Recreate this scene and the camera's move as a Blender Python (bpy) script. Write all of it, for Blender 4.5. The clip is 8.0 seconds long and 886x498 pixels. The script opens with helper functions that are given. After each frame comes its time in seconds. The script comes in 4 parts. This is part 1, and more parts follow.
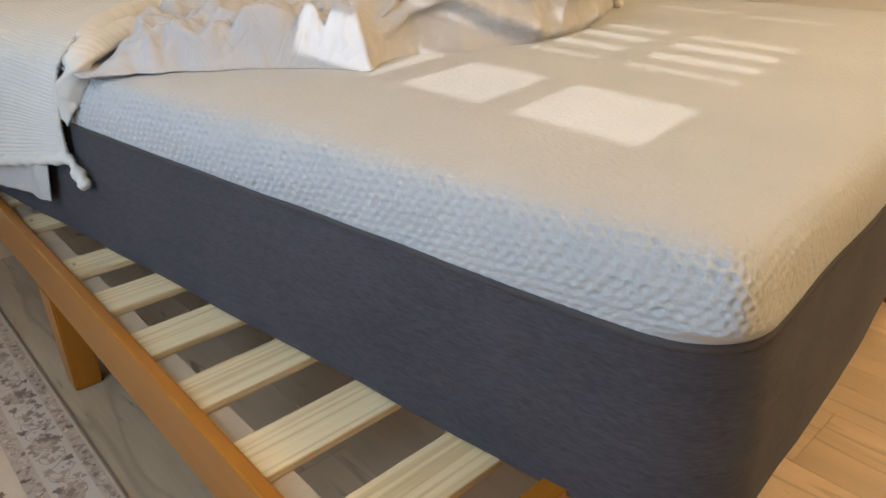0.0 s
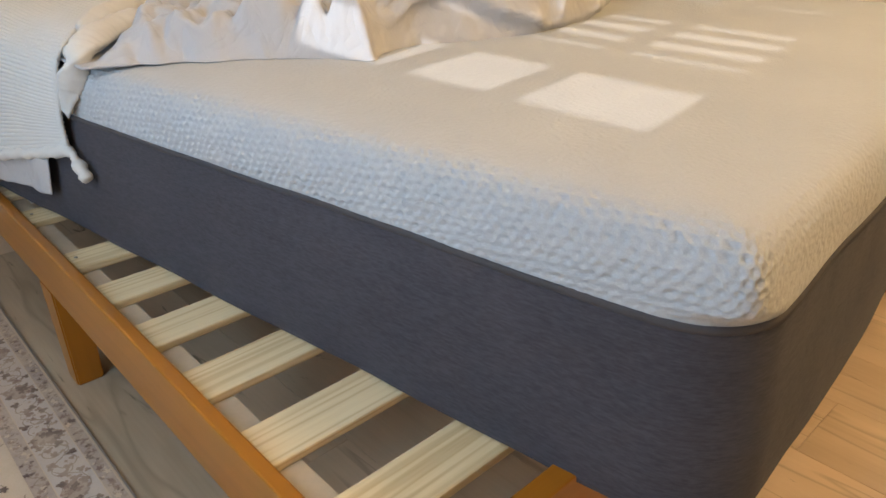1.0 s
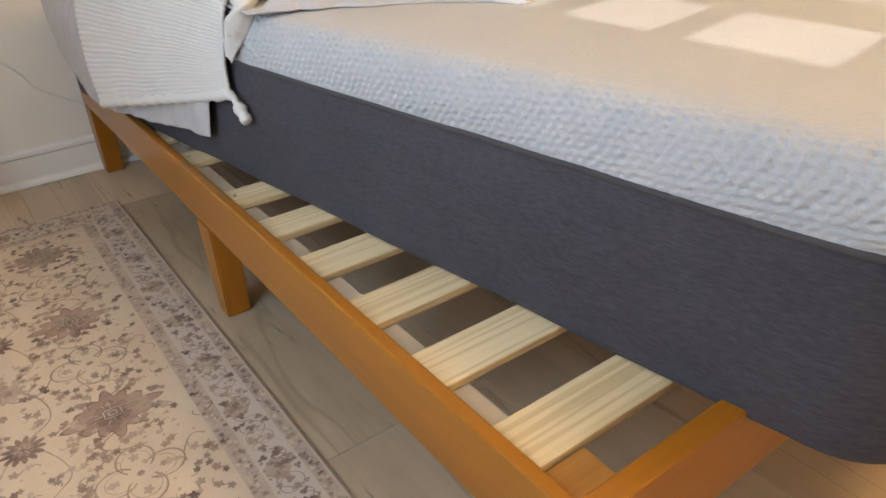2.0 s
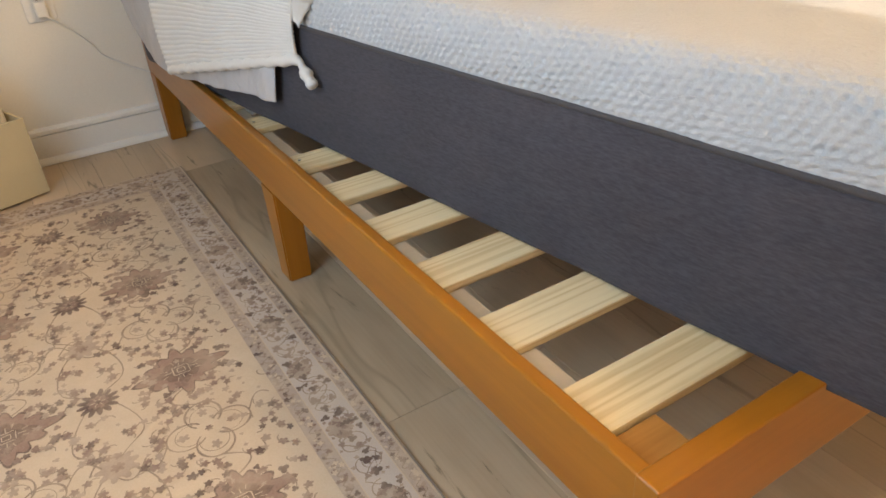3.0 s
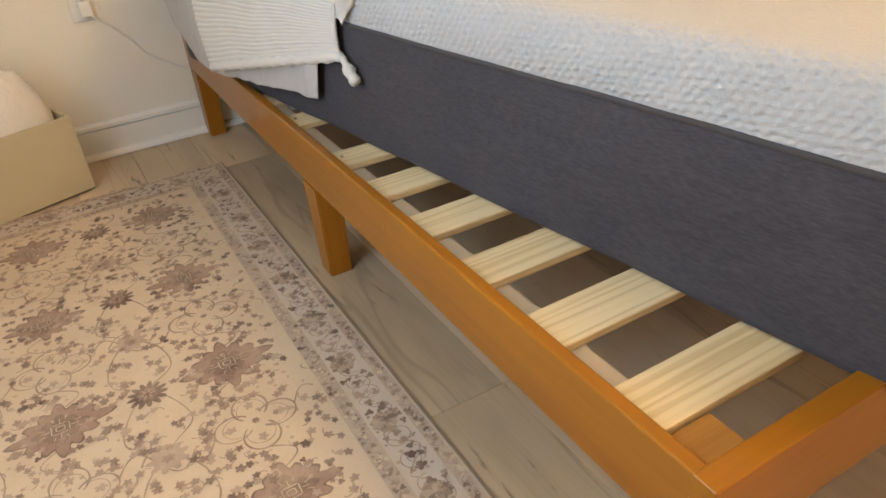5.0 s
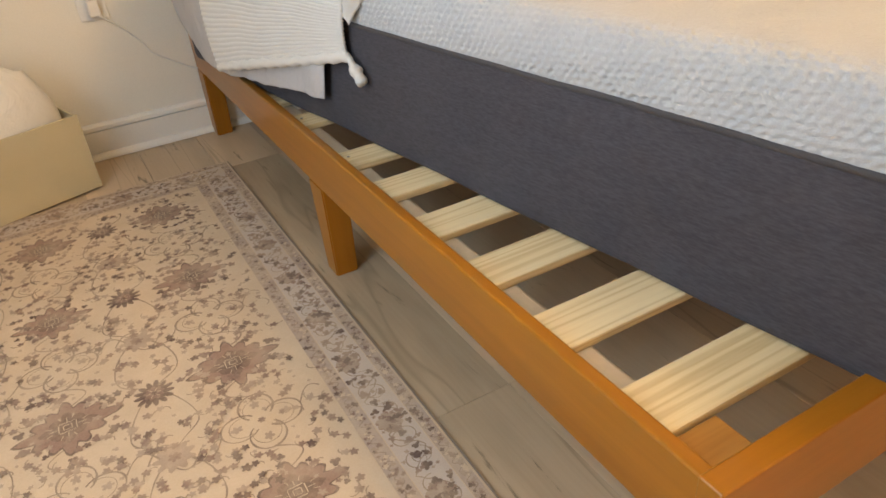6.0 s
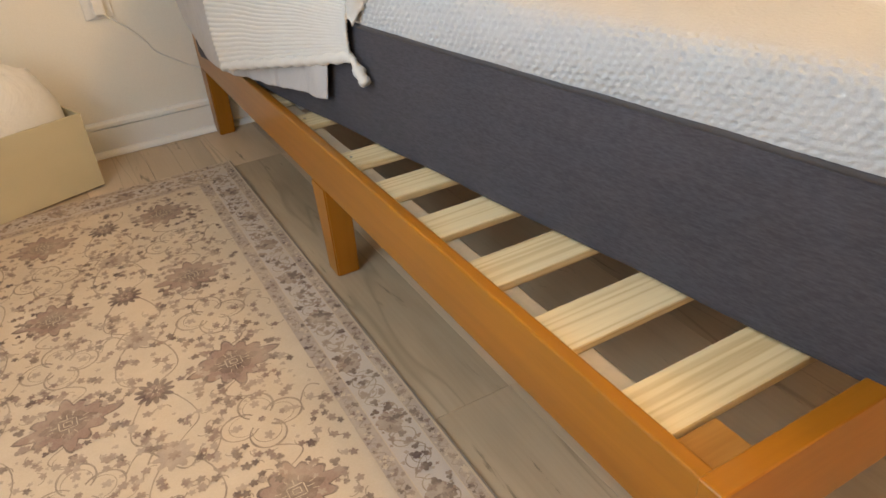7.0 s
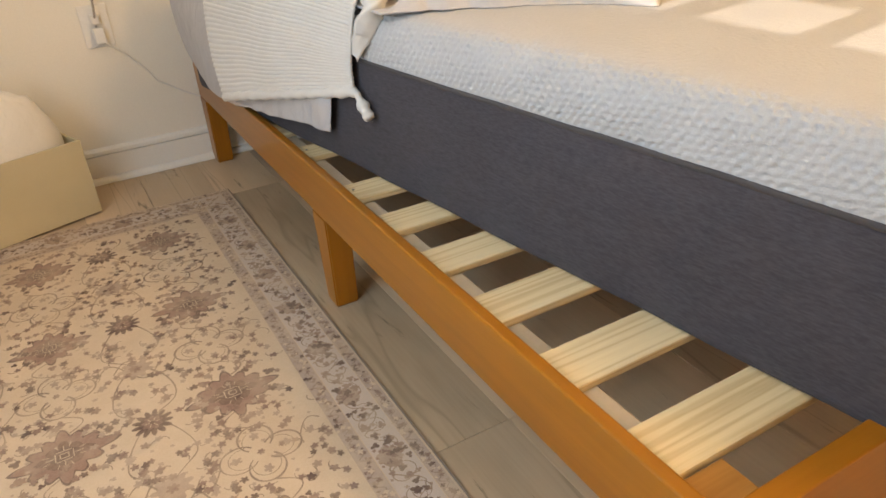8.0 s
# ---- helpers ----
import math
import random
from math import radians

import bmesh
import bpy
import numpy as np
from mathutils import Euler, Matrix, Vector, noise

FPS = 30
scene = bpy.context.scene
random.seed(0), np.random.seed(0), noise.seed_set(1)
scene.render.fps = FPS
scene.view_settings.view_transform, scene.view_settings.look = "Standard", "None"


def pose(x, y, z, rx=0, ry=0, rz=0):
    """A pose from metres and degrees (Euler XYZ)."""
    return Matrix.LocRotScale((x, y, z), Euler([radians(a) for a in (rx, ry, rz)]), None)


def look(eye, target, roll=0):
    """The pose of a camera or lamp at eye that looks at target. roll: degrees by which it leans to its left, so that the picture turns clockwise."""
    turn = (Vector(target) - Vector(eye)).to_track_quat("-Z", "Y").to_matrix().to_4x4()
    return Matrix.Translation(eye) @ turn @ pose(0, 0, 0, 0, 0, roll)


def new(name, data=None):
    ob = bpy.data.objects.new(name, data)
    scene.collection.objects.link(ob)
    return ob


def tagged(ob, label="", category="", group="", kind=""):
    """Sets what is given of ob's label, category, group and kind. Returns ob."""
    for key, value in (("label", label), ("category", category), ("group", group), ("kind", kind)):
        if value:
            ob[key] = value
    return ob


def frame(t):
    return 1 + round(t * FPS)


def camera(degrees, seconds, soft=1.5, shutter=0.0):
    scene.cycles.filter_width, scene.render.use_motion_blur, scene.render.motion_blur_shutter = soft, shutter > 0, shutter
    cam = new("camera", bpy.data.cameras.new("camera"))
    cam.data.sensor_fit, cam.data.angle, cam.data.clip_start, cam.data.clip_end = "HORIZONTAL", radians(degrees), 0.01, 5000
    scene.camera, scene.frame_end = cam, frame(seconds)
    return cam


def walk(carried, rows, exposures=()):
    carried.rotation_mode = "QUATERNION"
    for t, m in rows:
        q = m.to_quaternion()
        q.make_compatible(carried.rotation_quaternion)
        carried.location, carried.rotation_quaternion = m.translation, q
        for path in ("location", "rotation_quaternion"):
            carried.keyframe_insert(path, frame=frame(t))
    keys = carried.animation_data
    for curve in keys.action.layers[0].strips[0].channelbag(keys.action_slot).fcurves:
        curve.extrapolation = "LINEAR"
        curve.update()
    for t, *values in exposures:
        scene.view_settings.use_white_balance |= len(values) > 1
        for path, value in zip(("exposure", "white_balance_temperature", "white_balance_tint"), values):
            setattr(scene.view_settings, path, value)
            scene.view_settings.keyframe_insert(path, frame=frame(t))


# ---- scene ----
cam = camera(64.2, 8.0, 1.6)
PATH = [
    (0, (-0.22, -0.312, 0.87), (0.986, 1.006, -0.03), -0.3),
    (0.5, (-0.211, -0.312, 0.868), (1.047, 0.97, -0.012), -0.1),
    (1, (-0.231, -0.306, 0.858), (0.981, 1.003, -0.047), -0.5),
    (1.5, (-0.296, -0.286, 0.85), (0.793, 1.096, -0.102), -1.9),
    (2, (-0.328, -0.272, 0.842), (0.666, 1.153, -0.149), -2.7),
    (3.5, (-0.36, -0.258, 0.826), (0.466, 1.228, -0.227), -4.3),
    (4, (-0.365, -0.254, 0.835), (0.445, 1.24, -0.22), -4.6),
    (4.5, (-0.37, -0.251, 0.833), (0.426, 1.252, -0.219), -5.0),
    (6, (-0.375, -0.248, 0.837), (0.4, 1.265, -0.216), -5.3),
    (6.5, (-0.376, -0.249, 0.835), (0.392, 1.268, -0.219), -5.1),
    (7, (-0.377, -0.249, 0.836), (0.398, 1.268, -0.212), -4.8),
    (7.5, (-0.382, -0.243, 0.839), (0.399, 1.279, -0.198), -4.5),
    (8, (-0.395, -0.24, 0.855), (0.427, 1.291, -0.134), -3.6),
]
EXPO = [(0.0, 0.08, 7550, 19), (1.0, 0.08, 7600, 20), (2.0, 0.22, 8100, 23), (3.5, 0.34, 8700, 22), (4.5, 0.34, 9100, 23), (8.0, 0.34, 9500, 24)]
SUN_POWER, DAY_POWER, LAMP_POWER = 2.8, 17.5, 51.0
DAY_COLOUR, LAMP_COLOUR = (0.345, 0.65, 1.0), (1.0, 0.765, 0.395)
FILL = (0.42, 0.87, 1.15, 0.76)          # middle y and z, width and height of the added daylight fill panel
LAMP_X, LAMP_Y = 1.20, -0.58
MATT_W = 1.52
walk(cam, [(t, look(eye, target, roll)) for t, eye, target, roll in PATH],
     EXPO)

# ---- light ----
SUN_TAN, SUN_DRIFT = 0.45, 0.17          # fall and sideways drift per metre into the room
WEST, EAST, SOUTH, NORTH, CEIL = -1.15, 2.6, -2.2, 2.074, 2.44

world = bpy.data.worlds.new("sky")
scene.world = world
world.use_nodes = True
sky = world.node_tree.nodes.new("ShaderNodeTexSky")
sky.sky_type, sky.sun_disc = "NISHITA", False
sky.sun_elevation, sky.sun_rotation = math.atan(SUN_TAN), radians(260)
world.node_tree.links.new(sky.outputs[0], world.node_tree.nodes["Background"].inputs[0])
world.node_tree.nodes["Background"].inputs[1].default_value = 0.12


def lamp(name, kind, m, energy, colour, **settings):
    data = bpy.data.lights.new(name, kind)
    data.energy, data.color = energy, colour
    if "size" in settings:
        data.size = settings["size"]
    if "size_y" in settings:
        data.shape, data.size_y = "RECTANGLE", settings["size_y"]
    if "disk" in settings:
        data.shape, data.size = "DISK", settings["disk"]
    if "radius" in settings:
        data.shadow_soft_size = settings["radius"]
    if "angle" in settings:
        data.angle = radians(settings["angle"])
    ob = new(name, data)
    ob.matrix_world = m
    return ob


lamp("sun", "SUN", look((-6, -1, 2), (-5, -1 + SUN_DRIFT, 2 - SUN_TAN)), SUN_POWER, (0.84, 0.94, 1.0), angle=0.35)
lamp("window_daylight", "AREA", look((WEST + 0.09, 0.13, 1.72), (WEST + 1.09, 0.26, 1.02)), DAY_POWER * 0.88, DAY_COLOUR, size=0.60, size_y=0.70)
# added fill lamp before the closed west wall, brightens the bed's left side
lamp("daylight_fill", "AREA", look((WEST + 0.035, FILL[0], FILL[1]), (WEST + 1.0, FILL[0], FILL[1])), DAY_POWER * 0.68, DAY_COLOUR, size=FILL[2], size_y=FILL[3])
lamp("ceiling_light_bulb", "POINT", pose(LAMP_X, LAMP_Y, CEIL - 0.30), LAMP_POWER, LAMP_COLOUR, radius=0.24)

# ---- materials ----


def rgb(r, g, b):
    return (r, g, b, 1.0)


class Mat:
    """A node material with short ways to add nodes."""

    def __init__(self, name, rough=0.6, coat=0.0, sheen=0.0):
        self.m = bpy.data.materials.new(name)
        self.m.use_nodes = True
        self.t = self.m.node_tree
        self.b = self.t.nodes["Principled BSDF"]
        self.b.inputs["Roughness"].default_value = rough
        self.b.inputs["Coat Weight"].default_value = coat
        self.b.inputs["Sheen Weight"].default_value = sheen
        self.b.inputs["Specular IOR Level"].default_value = 0.35

    def node(self, kind, **inputs):
        n = self.t.nodes.new(kind)
        for k, v in inputs.items():
            self.put(n.inputs[k.replace("_", " ")], v)
        return n

    def put(self, socket, v):
        if isinstance(v, bpy.types.NodeSocket):
            self.t.links.new(v, socket)
        else:
            socket.default_value = v

    def coords(self, scale=(1, 1, 1), rot=(0, 0, 0), loc=(0, 0, 0), shuffle=False):
        c = self.t.nodes.new("ShaderNodeTexCoord")
        m = self.t.nodes.new("ShaderNodeMapping")
        m.inputs["Scale"].default_value, m.inputs["Rotation"].default_value = scale, rot
        m.inputs["Location"].default_value = loc
        self.put(m.inputs["Vector"], c.outputs["Object"])
        if shuffle:
            i = self.t.nodes.new("ShaderNodeObjectInfo")
            k = self.math("MULTIPLY", i.outputs["Random"], 37.0)
            self.put(m.inputs["Location"], self.node("ShaderNodeCombineXYZ", X=k, Y=k, Z=k).outputs[0])
        return m.outputs[0]

    def math(self, op, a, b=0.0):
        n = self.t.nodes.new("ShaderNodeMath")
        n.operation = op
        self.put(n.inputs[0], a)
        self.put(n.inputs[1], b)
        return n.outputs[0]

    def noise(self, vec, scale, detail=3.0, rough=0.55, warp=0.0):
        return self.node("ShaderNodeTexNoise", Vector=vec, Scale=scale, Detail=detail, Roughness=rough, Distortion=warp).outputs["Fac"]

    def ramp(self, fac, stops):
        n = self.t.nodes.new("ShaderNodeValToRGB")
        e = n.color_ramp.elements
        while len(e) < len(stops):
            e.new(0.5)
        for k, (p, c) in enumerate(stops):
            e[k].position, e[k].color = p, c
        self.put(n.inputs[0], fac)
        return n.outputs[0]

    def mix(self, fac, a, b, blend="MIX"):
        n = self.t.nodes.new("ShaderNodeMix")
        n.data_type, n.blend_type = "RGBA", blend
        self.put(n.inputs[0], fac)
        self.put(n.inputs[6], a)
        self.put(n.inputs[7], b)
        return n.outputs[2]

    def colour(self, v):
        self.put(self.b.inputs["Base Color"], v)
        return self

    def bump(self, height, strength, distance):
        n = self.node("ShaderNodeBump", Strength=strength, Distance=distance, Height=height)
        last = self.b.inputs["Normal"]
        if last.is_linked:
            self.put(n.inputs["Normal"], last.links[0].from_socket)
        self.put(last, n.outputs[0])
        return self


def mottled(name, base, rough, dev=0.08, scale=6.0, grain=180.0, bump=0.15, dist=0.002, coat=0.0, sheen=0.0):
    """A plain finish with broad staining and fine grain."""
    m = Mat(name, rough, coat, sheen)
    v = m.coords()
    big = m.noise(v, scale, 4)
    fine = m.noise(v, grain, 3)
    lo, hi = [rgb(*(c * f for c in base)) for f in (1 - dev, 1 + dev)]
    col = m.ramp(big, [(0.3, lo), (0.7, hi)])
    m.colour(m.mix(0.12, col, m.ramp(fine, [(0.35, rgb(*(c * 0.7 for c in base))), (0.65, rgb(*base))])))
    return m.bump(fine, bump, dist)


def wood(name, dark, mid, light, rough, along, coat=0.0, rings=16.0, shuffle=True):
    """Timber with grain along one axis (0 x, 1 y, 2 z)."""
    m = Mat(name, rough, coat)
    s = [1.0, 1.0, 1.0]
    s[along] = 0.06
    v = m.coords(scale=s, shuffle=shuffle)
    bands = m.noise(v, rings, 3, 0.5, 0.6)
    fine = m.noise(v, rings * 11, 3, 0.6)
    col = m.ramp(bands, [(0.3, rgb(*dark)), (0.5, rgb(*mid)), (0.72, rgb(*light))])
    m.colour(m.mix(0.22, col, m.ramp(fine, [(0.35, rgb(*(c * 0.72 for c in mid))), (0.6, rgb(*light))])))
    return m.bump(fine, 0.12, 0.001)


HONEY = [wood("honey_wood_" + "xyz"[k], (0.300, 0.102, 0.0085), (0.355, 0.125, 0.0105), (0.405, 0.148, 0.0135), 0.33, k, 0.24, 7.0, False) for k in range(3)]


def pine():
    m = Mat("pale_pine", 0.55)
    v = m.coords(scale=(0.022, 1, 1), shuffle=True)
    bands = m.noise(v, 20, 2, 0.5, 0.4)
    line = m.math("SINE", m.math("MULTIPLY", bands, 55.0))
    fine = m.noise(m.coords(scale=(0.05, 1, 1), shuffle=True), 260, 3, 0.6)
    col = m.ramp(m.math("MULTIPLY_ADD", line, 0.5), [(0.0, rgb(0.78, 0.64, 0.41)), (0.60, rgb(0.74, 0.59, 0.36)), (1.0, rgb(0.545, 0.385, 0.195))])
    tone = m.node("ShaderNodeObjectInfo").outputs["Random"]
    col = m.mix(0.28, col, m.ramp(tone, [(0.0, rgb(0.82, 0.69, 0.47)), (1.0, rgb(0.74, 0.59, 0.36))]))
    m.colour(m.mix(0.18, col, m.ramp(fine, [(0.35, rgb(0.55, 0.38, 0.18)), (0.6, rgb(0.82, 0.66, 0.42))])))
    return m.bump(fine, 0.1, 0.0008)


PINE = pine()
RAW = mottled("raw_softwood", (0.54, 0.45, 0.34), 0.8, 0.12, 9.0, 120.0)
BLOCK = wood("block_wood", (0.30, 0.125, 0.026), (0.38, 0.168, 0.040), (0.45, 0.215, 0.062), 0.5, 0, 0.0, 22.0)


def plank_material():
    m = Mat("grey_oak_vinyl", 0.42)
    v = m.coords(scale=(1, 0.14, 1), shuffle=True)
    bands = m.noise(v, 8, 3, 0.5, 0.9)
    clouds = m.noise(m.coords(scale=(1, 0.35, 1), shuffle=True), 5, 3)
    fine = m.noise(m.coords(scale=(1, 0.04, 1), shuffle=True), 160, 3, 0.6)
    cracks = m.noise(m.coords(scale=(1, 0.14, 1), shuffle=True), 24, 5, 0.65, 1.2)
    col = m.ramp(bands, [(0.28, rgb(0.485, 0.369, 0.272)), (0.5, rgb(0.621, 0.484, 0.372)), (0.66, rgb(0.713, 0.566, 0.448))])
    col = m.mix(0.55, col, m.ramp(clouds, [(0.34, rgb(0.461, 0.357, 0.270)), (0.66, rgb(0.732, 0.585, 0.458))]))
    tone = m.node("ShaderNodeObjectInfo").outputs["Random"]
    col = m.mix(0.85, col, m.ramp(tone, [(0.0, rgb(0.692, 0.640, 0.549)), (0.5, rgb(0.937, 0.864, 0.745)), (1.0, rgb(1.116, 1.035, 0.911))]), "MULTIPLY")
    col = m.mix(m.ramp(cracks, [(0.30, rgb(0.781, 0.747, 0.686)), (0.365, rgb(0.000, 0.000, 0.000))]), col, rgb(0.112, 0.081, 0.049))
    vein = m.math("ABSOLUTE", m.math("SUBTRACT", m.noise(m.coords(scale=(1, 0.05, 1), shuffle=True), 6, 3, 0.55, 0.5), 0.5))
    col = m.mix(m.ramp(vein, [(0.0, rgb(0.42, 0.40, 0.37)), (0.008, rgb(0.000, 0.000, 0.000))]), col, rgb(0.167, 0.123, 0.078))
    m.colour(m.mix(0.08, col, m.ramp(fine, [(0.35, rgb(0.201, 0.149, 0.098)), (0.6, rgb(0.513, 0.416, 0.304))])))
    return m.bump(fine, 0.08, 0.0008)


PLANK = plank_material()
JOINT = mottled("dark_joint", (0.17, 0.145, 0.115), 0.9)
PAINT = mottled("cream_wall_paint", (0.83, 0.785, 0.70), 0.75, 0.02, 1.6, 260.0, 0.10, 0.0008)
TRIM = mottled("white_trim_paint", (0.82, 0.80, 0.76), 0.38, 0.02, 3.0, 200.0, 0.04, 0.0005)
CEILING = mottled("ceiling_paint", (0.80, 0.79, 0.76), 0.85, 0.02, 2.0, 220.0, 0.1, 0.001)
PLASTIC = mottled("white_plastic", (0.80, 0.78, 0.74), 0.35, 0.02, 4.0, 100.0, 0.01, 0.0002)
SLOT_SHADE = mottled("slot_shade", (0.05, 0.045, 0.04), 0.6)
CORD = mottled("grey_cord_rubber", (0.30, 0.28, 0.26), 0.5)
METAL = Mat("screw_steel", 0.35)
METAL.b.inputs["Metallic"].default_value = 1.0
METAL.colour(rgb(0.45, 0.43, 0.40))


def charcoal():
    m = Mat("charcoal_woven_fabric", 0.92, 0.0, 0.06)
    m.b.inputs["Specular IOR Level"].default_value = 0.15
    v = m.coords(scale=(0.18, 0.18, 1))
    weave = m.noise(v, 420, 3, 0.7)
    slub = m.noise(m.coords(scale=(0.12, 0.12, 1)), 90, 4, 0.6)
    big = m.noise(m.coords(), 7, 3)
    col = m.ramp(slub, [(0.3, rgb(0.0467, 0.0448, 0.0530)), (0.7, rgb(0.0657, 0.0628, 0.0745))])
    col = m.mix(0.4, col, m.ramp(weave, [(0.35, rgb(0.0303, 0.0287, 0.0347)), (0.65, rgb(0.0977, 0.0940, 0.1111))]))
    m.colour(m.mix(0.3, col, m.ramp(big, [(0.3, rgb(0.0467, 0.0448, 0.0530)), (0.7, rgb(0.0649, 0.0628, 0.0734))])))
    return m.bump(weave, 0.35, 0.0015).bump(big, 0.3, 0.012)


CHARCOAL = charcoal()
PIPING = mottled("charcoal_piping", (0.068, 0.062, 0.065), 0.9, 0.1, 30.0, 500.0, 0.3, 0.001)


def quilted():
    """White knit with small puffed cells in slanting rows, puckered near the borders."""
    m = Mat("white_puffed_knit", 0.85, 0.0, 0.15)
    m.b.inputs["Specular IOR Level"].default_value = 0.2
    base = m.coords()
    sep = m.node("ShaderNodeSeparateXYZ", Vector=base)
    x, y, z = sep.outputs
    pucker = m.noise(m.coords(scale=(1, 1, 1.5)), 48, 2, 0.5, 0.6)
    knit = m.noise(base, 700, 2)
    tone = m.ramp(m.noise(base, 4, 3), [(0.3, rgb(0.400, 0.412, 0.420)), (0.7, rgb(0.440, 0.453, 0.462))])
    m.colour(m.mix(0.15, tone, m.ramp(knit, [(0.35, rgb(0.48, 0.475, 0.465)), (0.65, rgb(0.70, 0.695, 0.685))])))
    puff = m.noise(m.coords(scale=(1.0, 1.0, 1.25)), 150, 1, 0.4)
    panel = m.ramp(z, [(0.300, rgb(1, 1, 1)), (0.3175, rgb(0.95, 0.95, 0.95))])   # the lying panel is stretched smoother than the border
    return m.bump(m.math("MULTIPLY", puff, panel), 0.45, 0.0042).bump(pucker, 0.04, 0.006).bump(knit, 0.15, 0.0006)


KNIT = quilted()


def cotton(name, base, crease=0.35, sheen=0.1, trans=0.0, wrinkle=0.0):
    m = Mat(name, 0.8, 0.0, sheen)
    v = m.coords()
    fine = m.noise(v, 900, 2)
    soft = m.noise(v, 9, 4, 0.6, 0.6)
    m.colour(m.mix(0.1, m.ramp(soft, [(0.3, rgb(*(c * 0.95 for c in base))), (0.7, rgb(*base))]), m.ramp(fine, [(0.4, rgb(*(c * 0.8 for c in base))), (0.6, rgb(*base))])))
    m.b.inputs["Transmission Weight"].default_value = trans
    if wrinkle:
        for size, depth in ((7, 0.07), (15, 0.022)):
            sharp = m.math("ABSOLUTE", m.math("SUBTRACT", m.noise(m.coords(loc=(size, 0, 2), scale=(1, 1.3, 0.8)), size, 2, 0.5, 0.9), 0.5))
            m.bump(m.math("POWER", sharp, 0.75), wrinkle, depth)
    return m.bump(fine, 0.10, 0.0004).bump(soft, crease, 0.02)


SHEET = cotton("white_cotton_sheet", (0.485, 0.476, 0.482), 0.25, wrinkle=0.2)
BLANKET = cotton("cream_knit_blanket", (0.66, 0.640, 0.605), 0.2, 0.2)
FLEECE = cotton("white_fleece", (0.80, 0.765, 0.70), 0.45, 0.4)
BIN = mottled("beige_bin_canvas", (0.57, 0.48, 0.315), 0.85, 0.06, 6.0, 320.0, 0.3, 0.001)
BINDARK = mottled("bin_lining", (0.24, 0.21, 0.19), 0.9)


def rug_print(name, tint, keep, blur=0.25):
    """Faded dye: the tint, worn back towards the cream pile."""
    m = Mat(name, 0.95, 0.0, 0.15)
    m.b.inputs["Specular IOR Level"].default_value = 0.1
    v = m.coords()
    worn = m.noise(v, 16, 5, 0.72)
    pile = m.noise(v, 420, 2)
    fac = m.ramp(worn, [(0.36, rgb(keep, keep, keep)), (0.62, rgb(keep * (1 - blur) , keep * (1 - blur), keep * (1 - blur)))])
    cream = m.ramp(m.noise(v, 7, 6, 0.7), [(0.3, rgb(0.530, 0.388, 0.268)), (0.7, rgb(0.665, 0.512, 0.370))])
    m.colour(m.mix(0.07, m.mix(fac, cream, rgb(*tint)), m.ramp(pile, [(0.4, rgb(0.32, 0.27, 0.24)), (0.6, rgb(0.66, 0.60, 0.53))])))
    return m.bump(pile, 0.25, 0.001)


RUG_FIELD = rug_print("rug_cream_pile", (0.635, 0.488, 0.347), 0.4)
RUG_BORDER = rug_print("rug_grey_border", (0.545, 0.470, 0.432), 0.8, 0.5)
RUG_GUARD = rug_print("rug_guard_dye", (0.37, 0.278, 0.250), 0.75, 0.7)
RUG_DARK = rug_print("rug_umber_dye", (0.105, 0.052, 0.042), 0.95, 0.42)
RUG_MID = rug_print("rug_taupe_dye", (0.215, 0.118, 0.092), 0.92, 0.50)
RUG_BODY = rug_print("rug_rose_dye", (0.285, 0.158, 0.118), 0.95, 0.35)
RUG_WASH = rug_print("rug_rose_wash", (0.175, 0.092, 0.068), 0.95, 0.40)
RUG_PALE = rug_print("rug_pale_dye", (0.35, 0.245, 0.185), 0.85, 0.5)
RUG_LINE = rug_print("rug_vine_dye", (0.20, 0.128, 0.092), 0.85, 0.45)
RUG_EDGE = rug_print("rug_bound_edge", (0.24, 0.20, 0.175), 0.95, 0.1)

# ---- builders ----


def part(name, bm, mat, parent=None, label="", smooth=False, data=None):
    """One mesh object, under a thing where one is given."""
    if data is None:
        data = bpy.data.meshes.new(name)
        bm.normal_update()
        bm.to_mesh(data)
        bm.free()
        if smooth:
            data.shade_smooth()
        data.materials.append(mat.m)
    ob = new(name, data)
    if parent is not None:
        ob.parent = parent
    if label:
        ob["label"] = label
    return ob


def thing(name, label, category, group="", kind="", at=None):
    ob = new(name)
    ob.empty_display_size = 0.1
    if at is not None:
        ob.matrix_world = at
    return tagged(ob, label, category, group, kind)


def box(x0, x1, y0, y1, z0, z1, bevel=0.0, seg=2, bm=None):
    bm2 = bmesh.new()
    bmesh.ops.create_cube(bm2, size=1.0)
    for v in bm2.verts:
        v.co = Vector((x0 + (v.co.x + 0.5) * (x1 - x0), y0 + (v.co.y + 0.5) * (y1 - y0), z0 + (v.co.z + 0.5) * (z1 - z0)))
    if bevel > 0:
        bmesh.ops.bevel(bm2, geom=list(bm2.edges), offset=bevel, segments=seg, profile=0.6, affect="EDGES")
    if bm is None:
        return bm2
    tmp = bpy.data.meshes.new("tmp")
    bm2.to_mesh(tmp)
    bm2.free()
    bm.from_mesh(tmp)
    bpy.data.meshes.remove(tmp)
    return bm


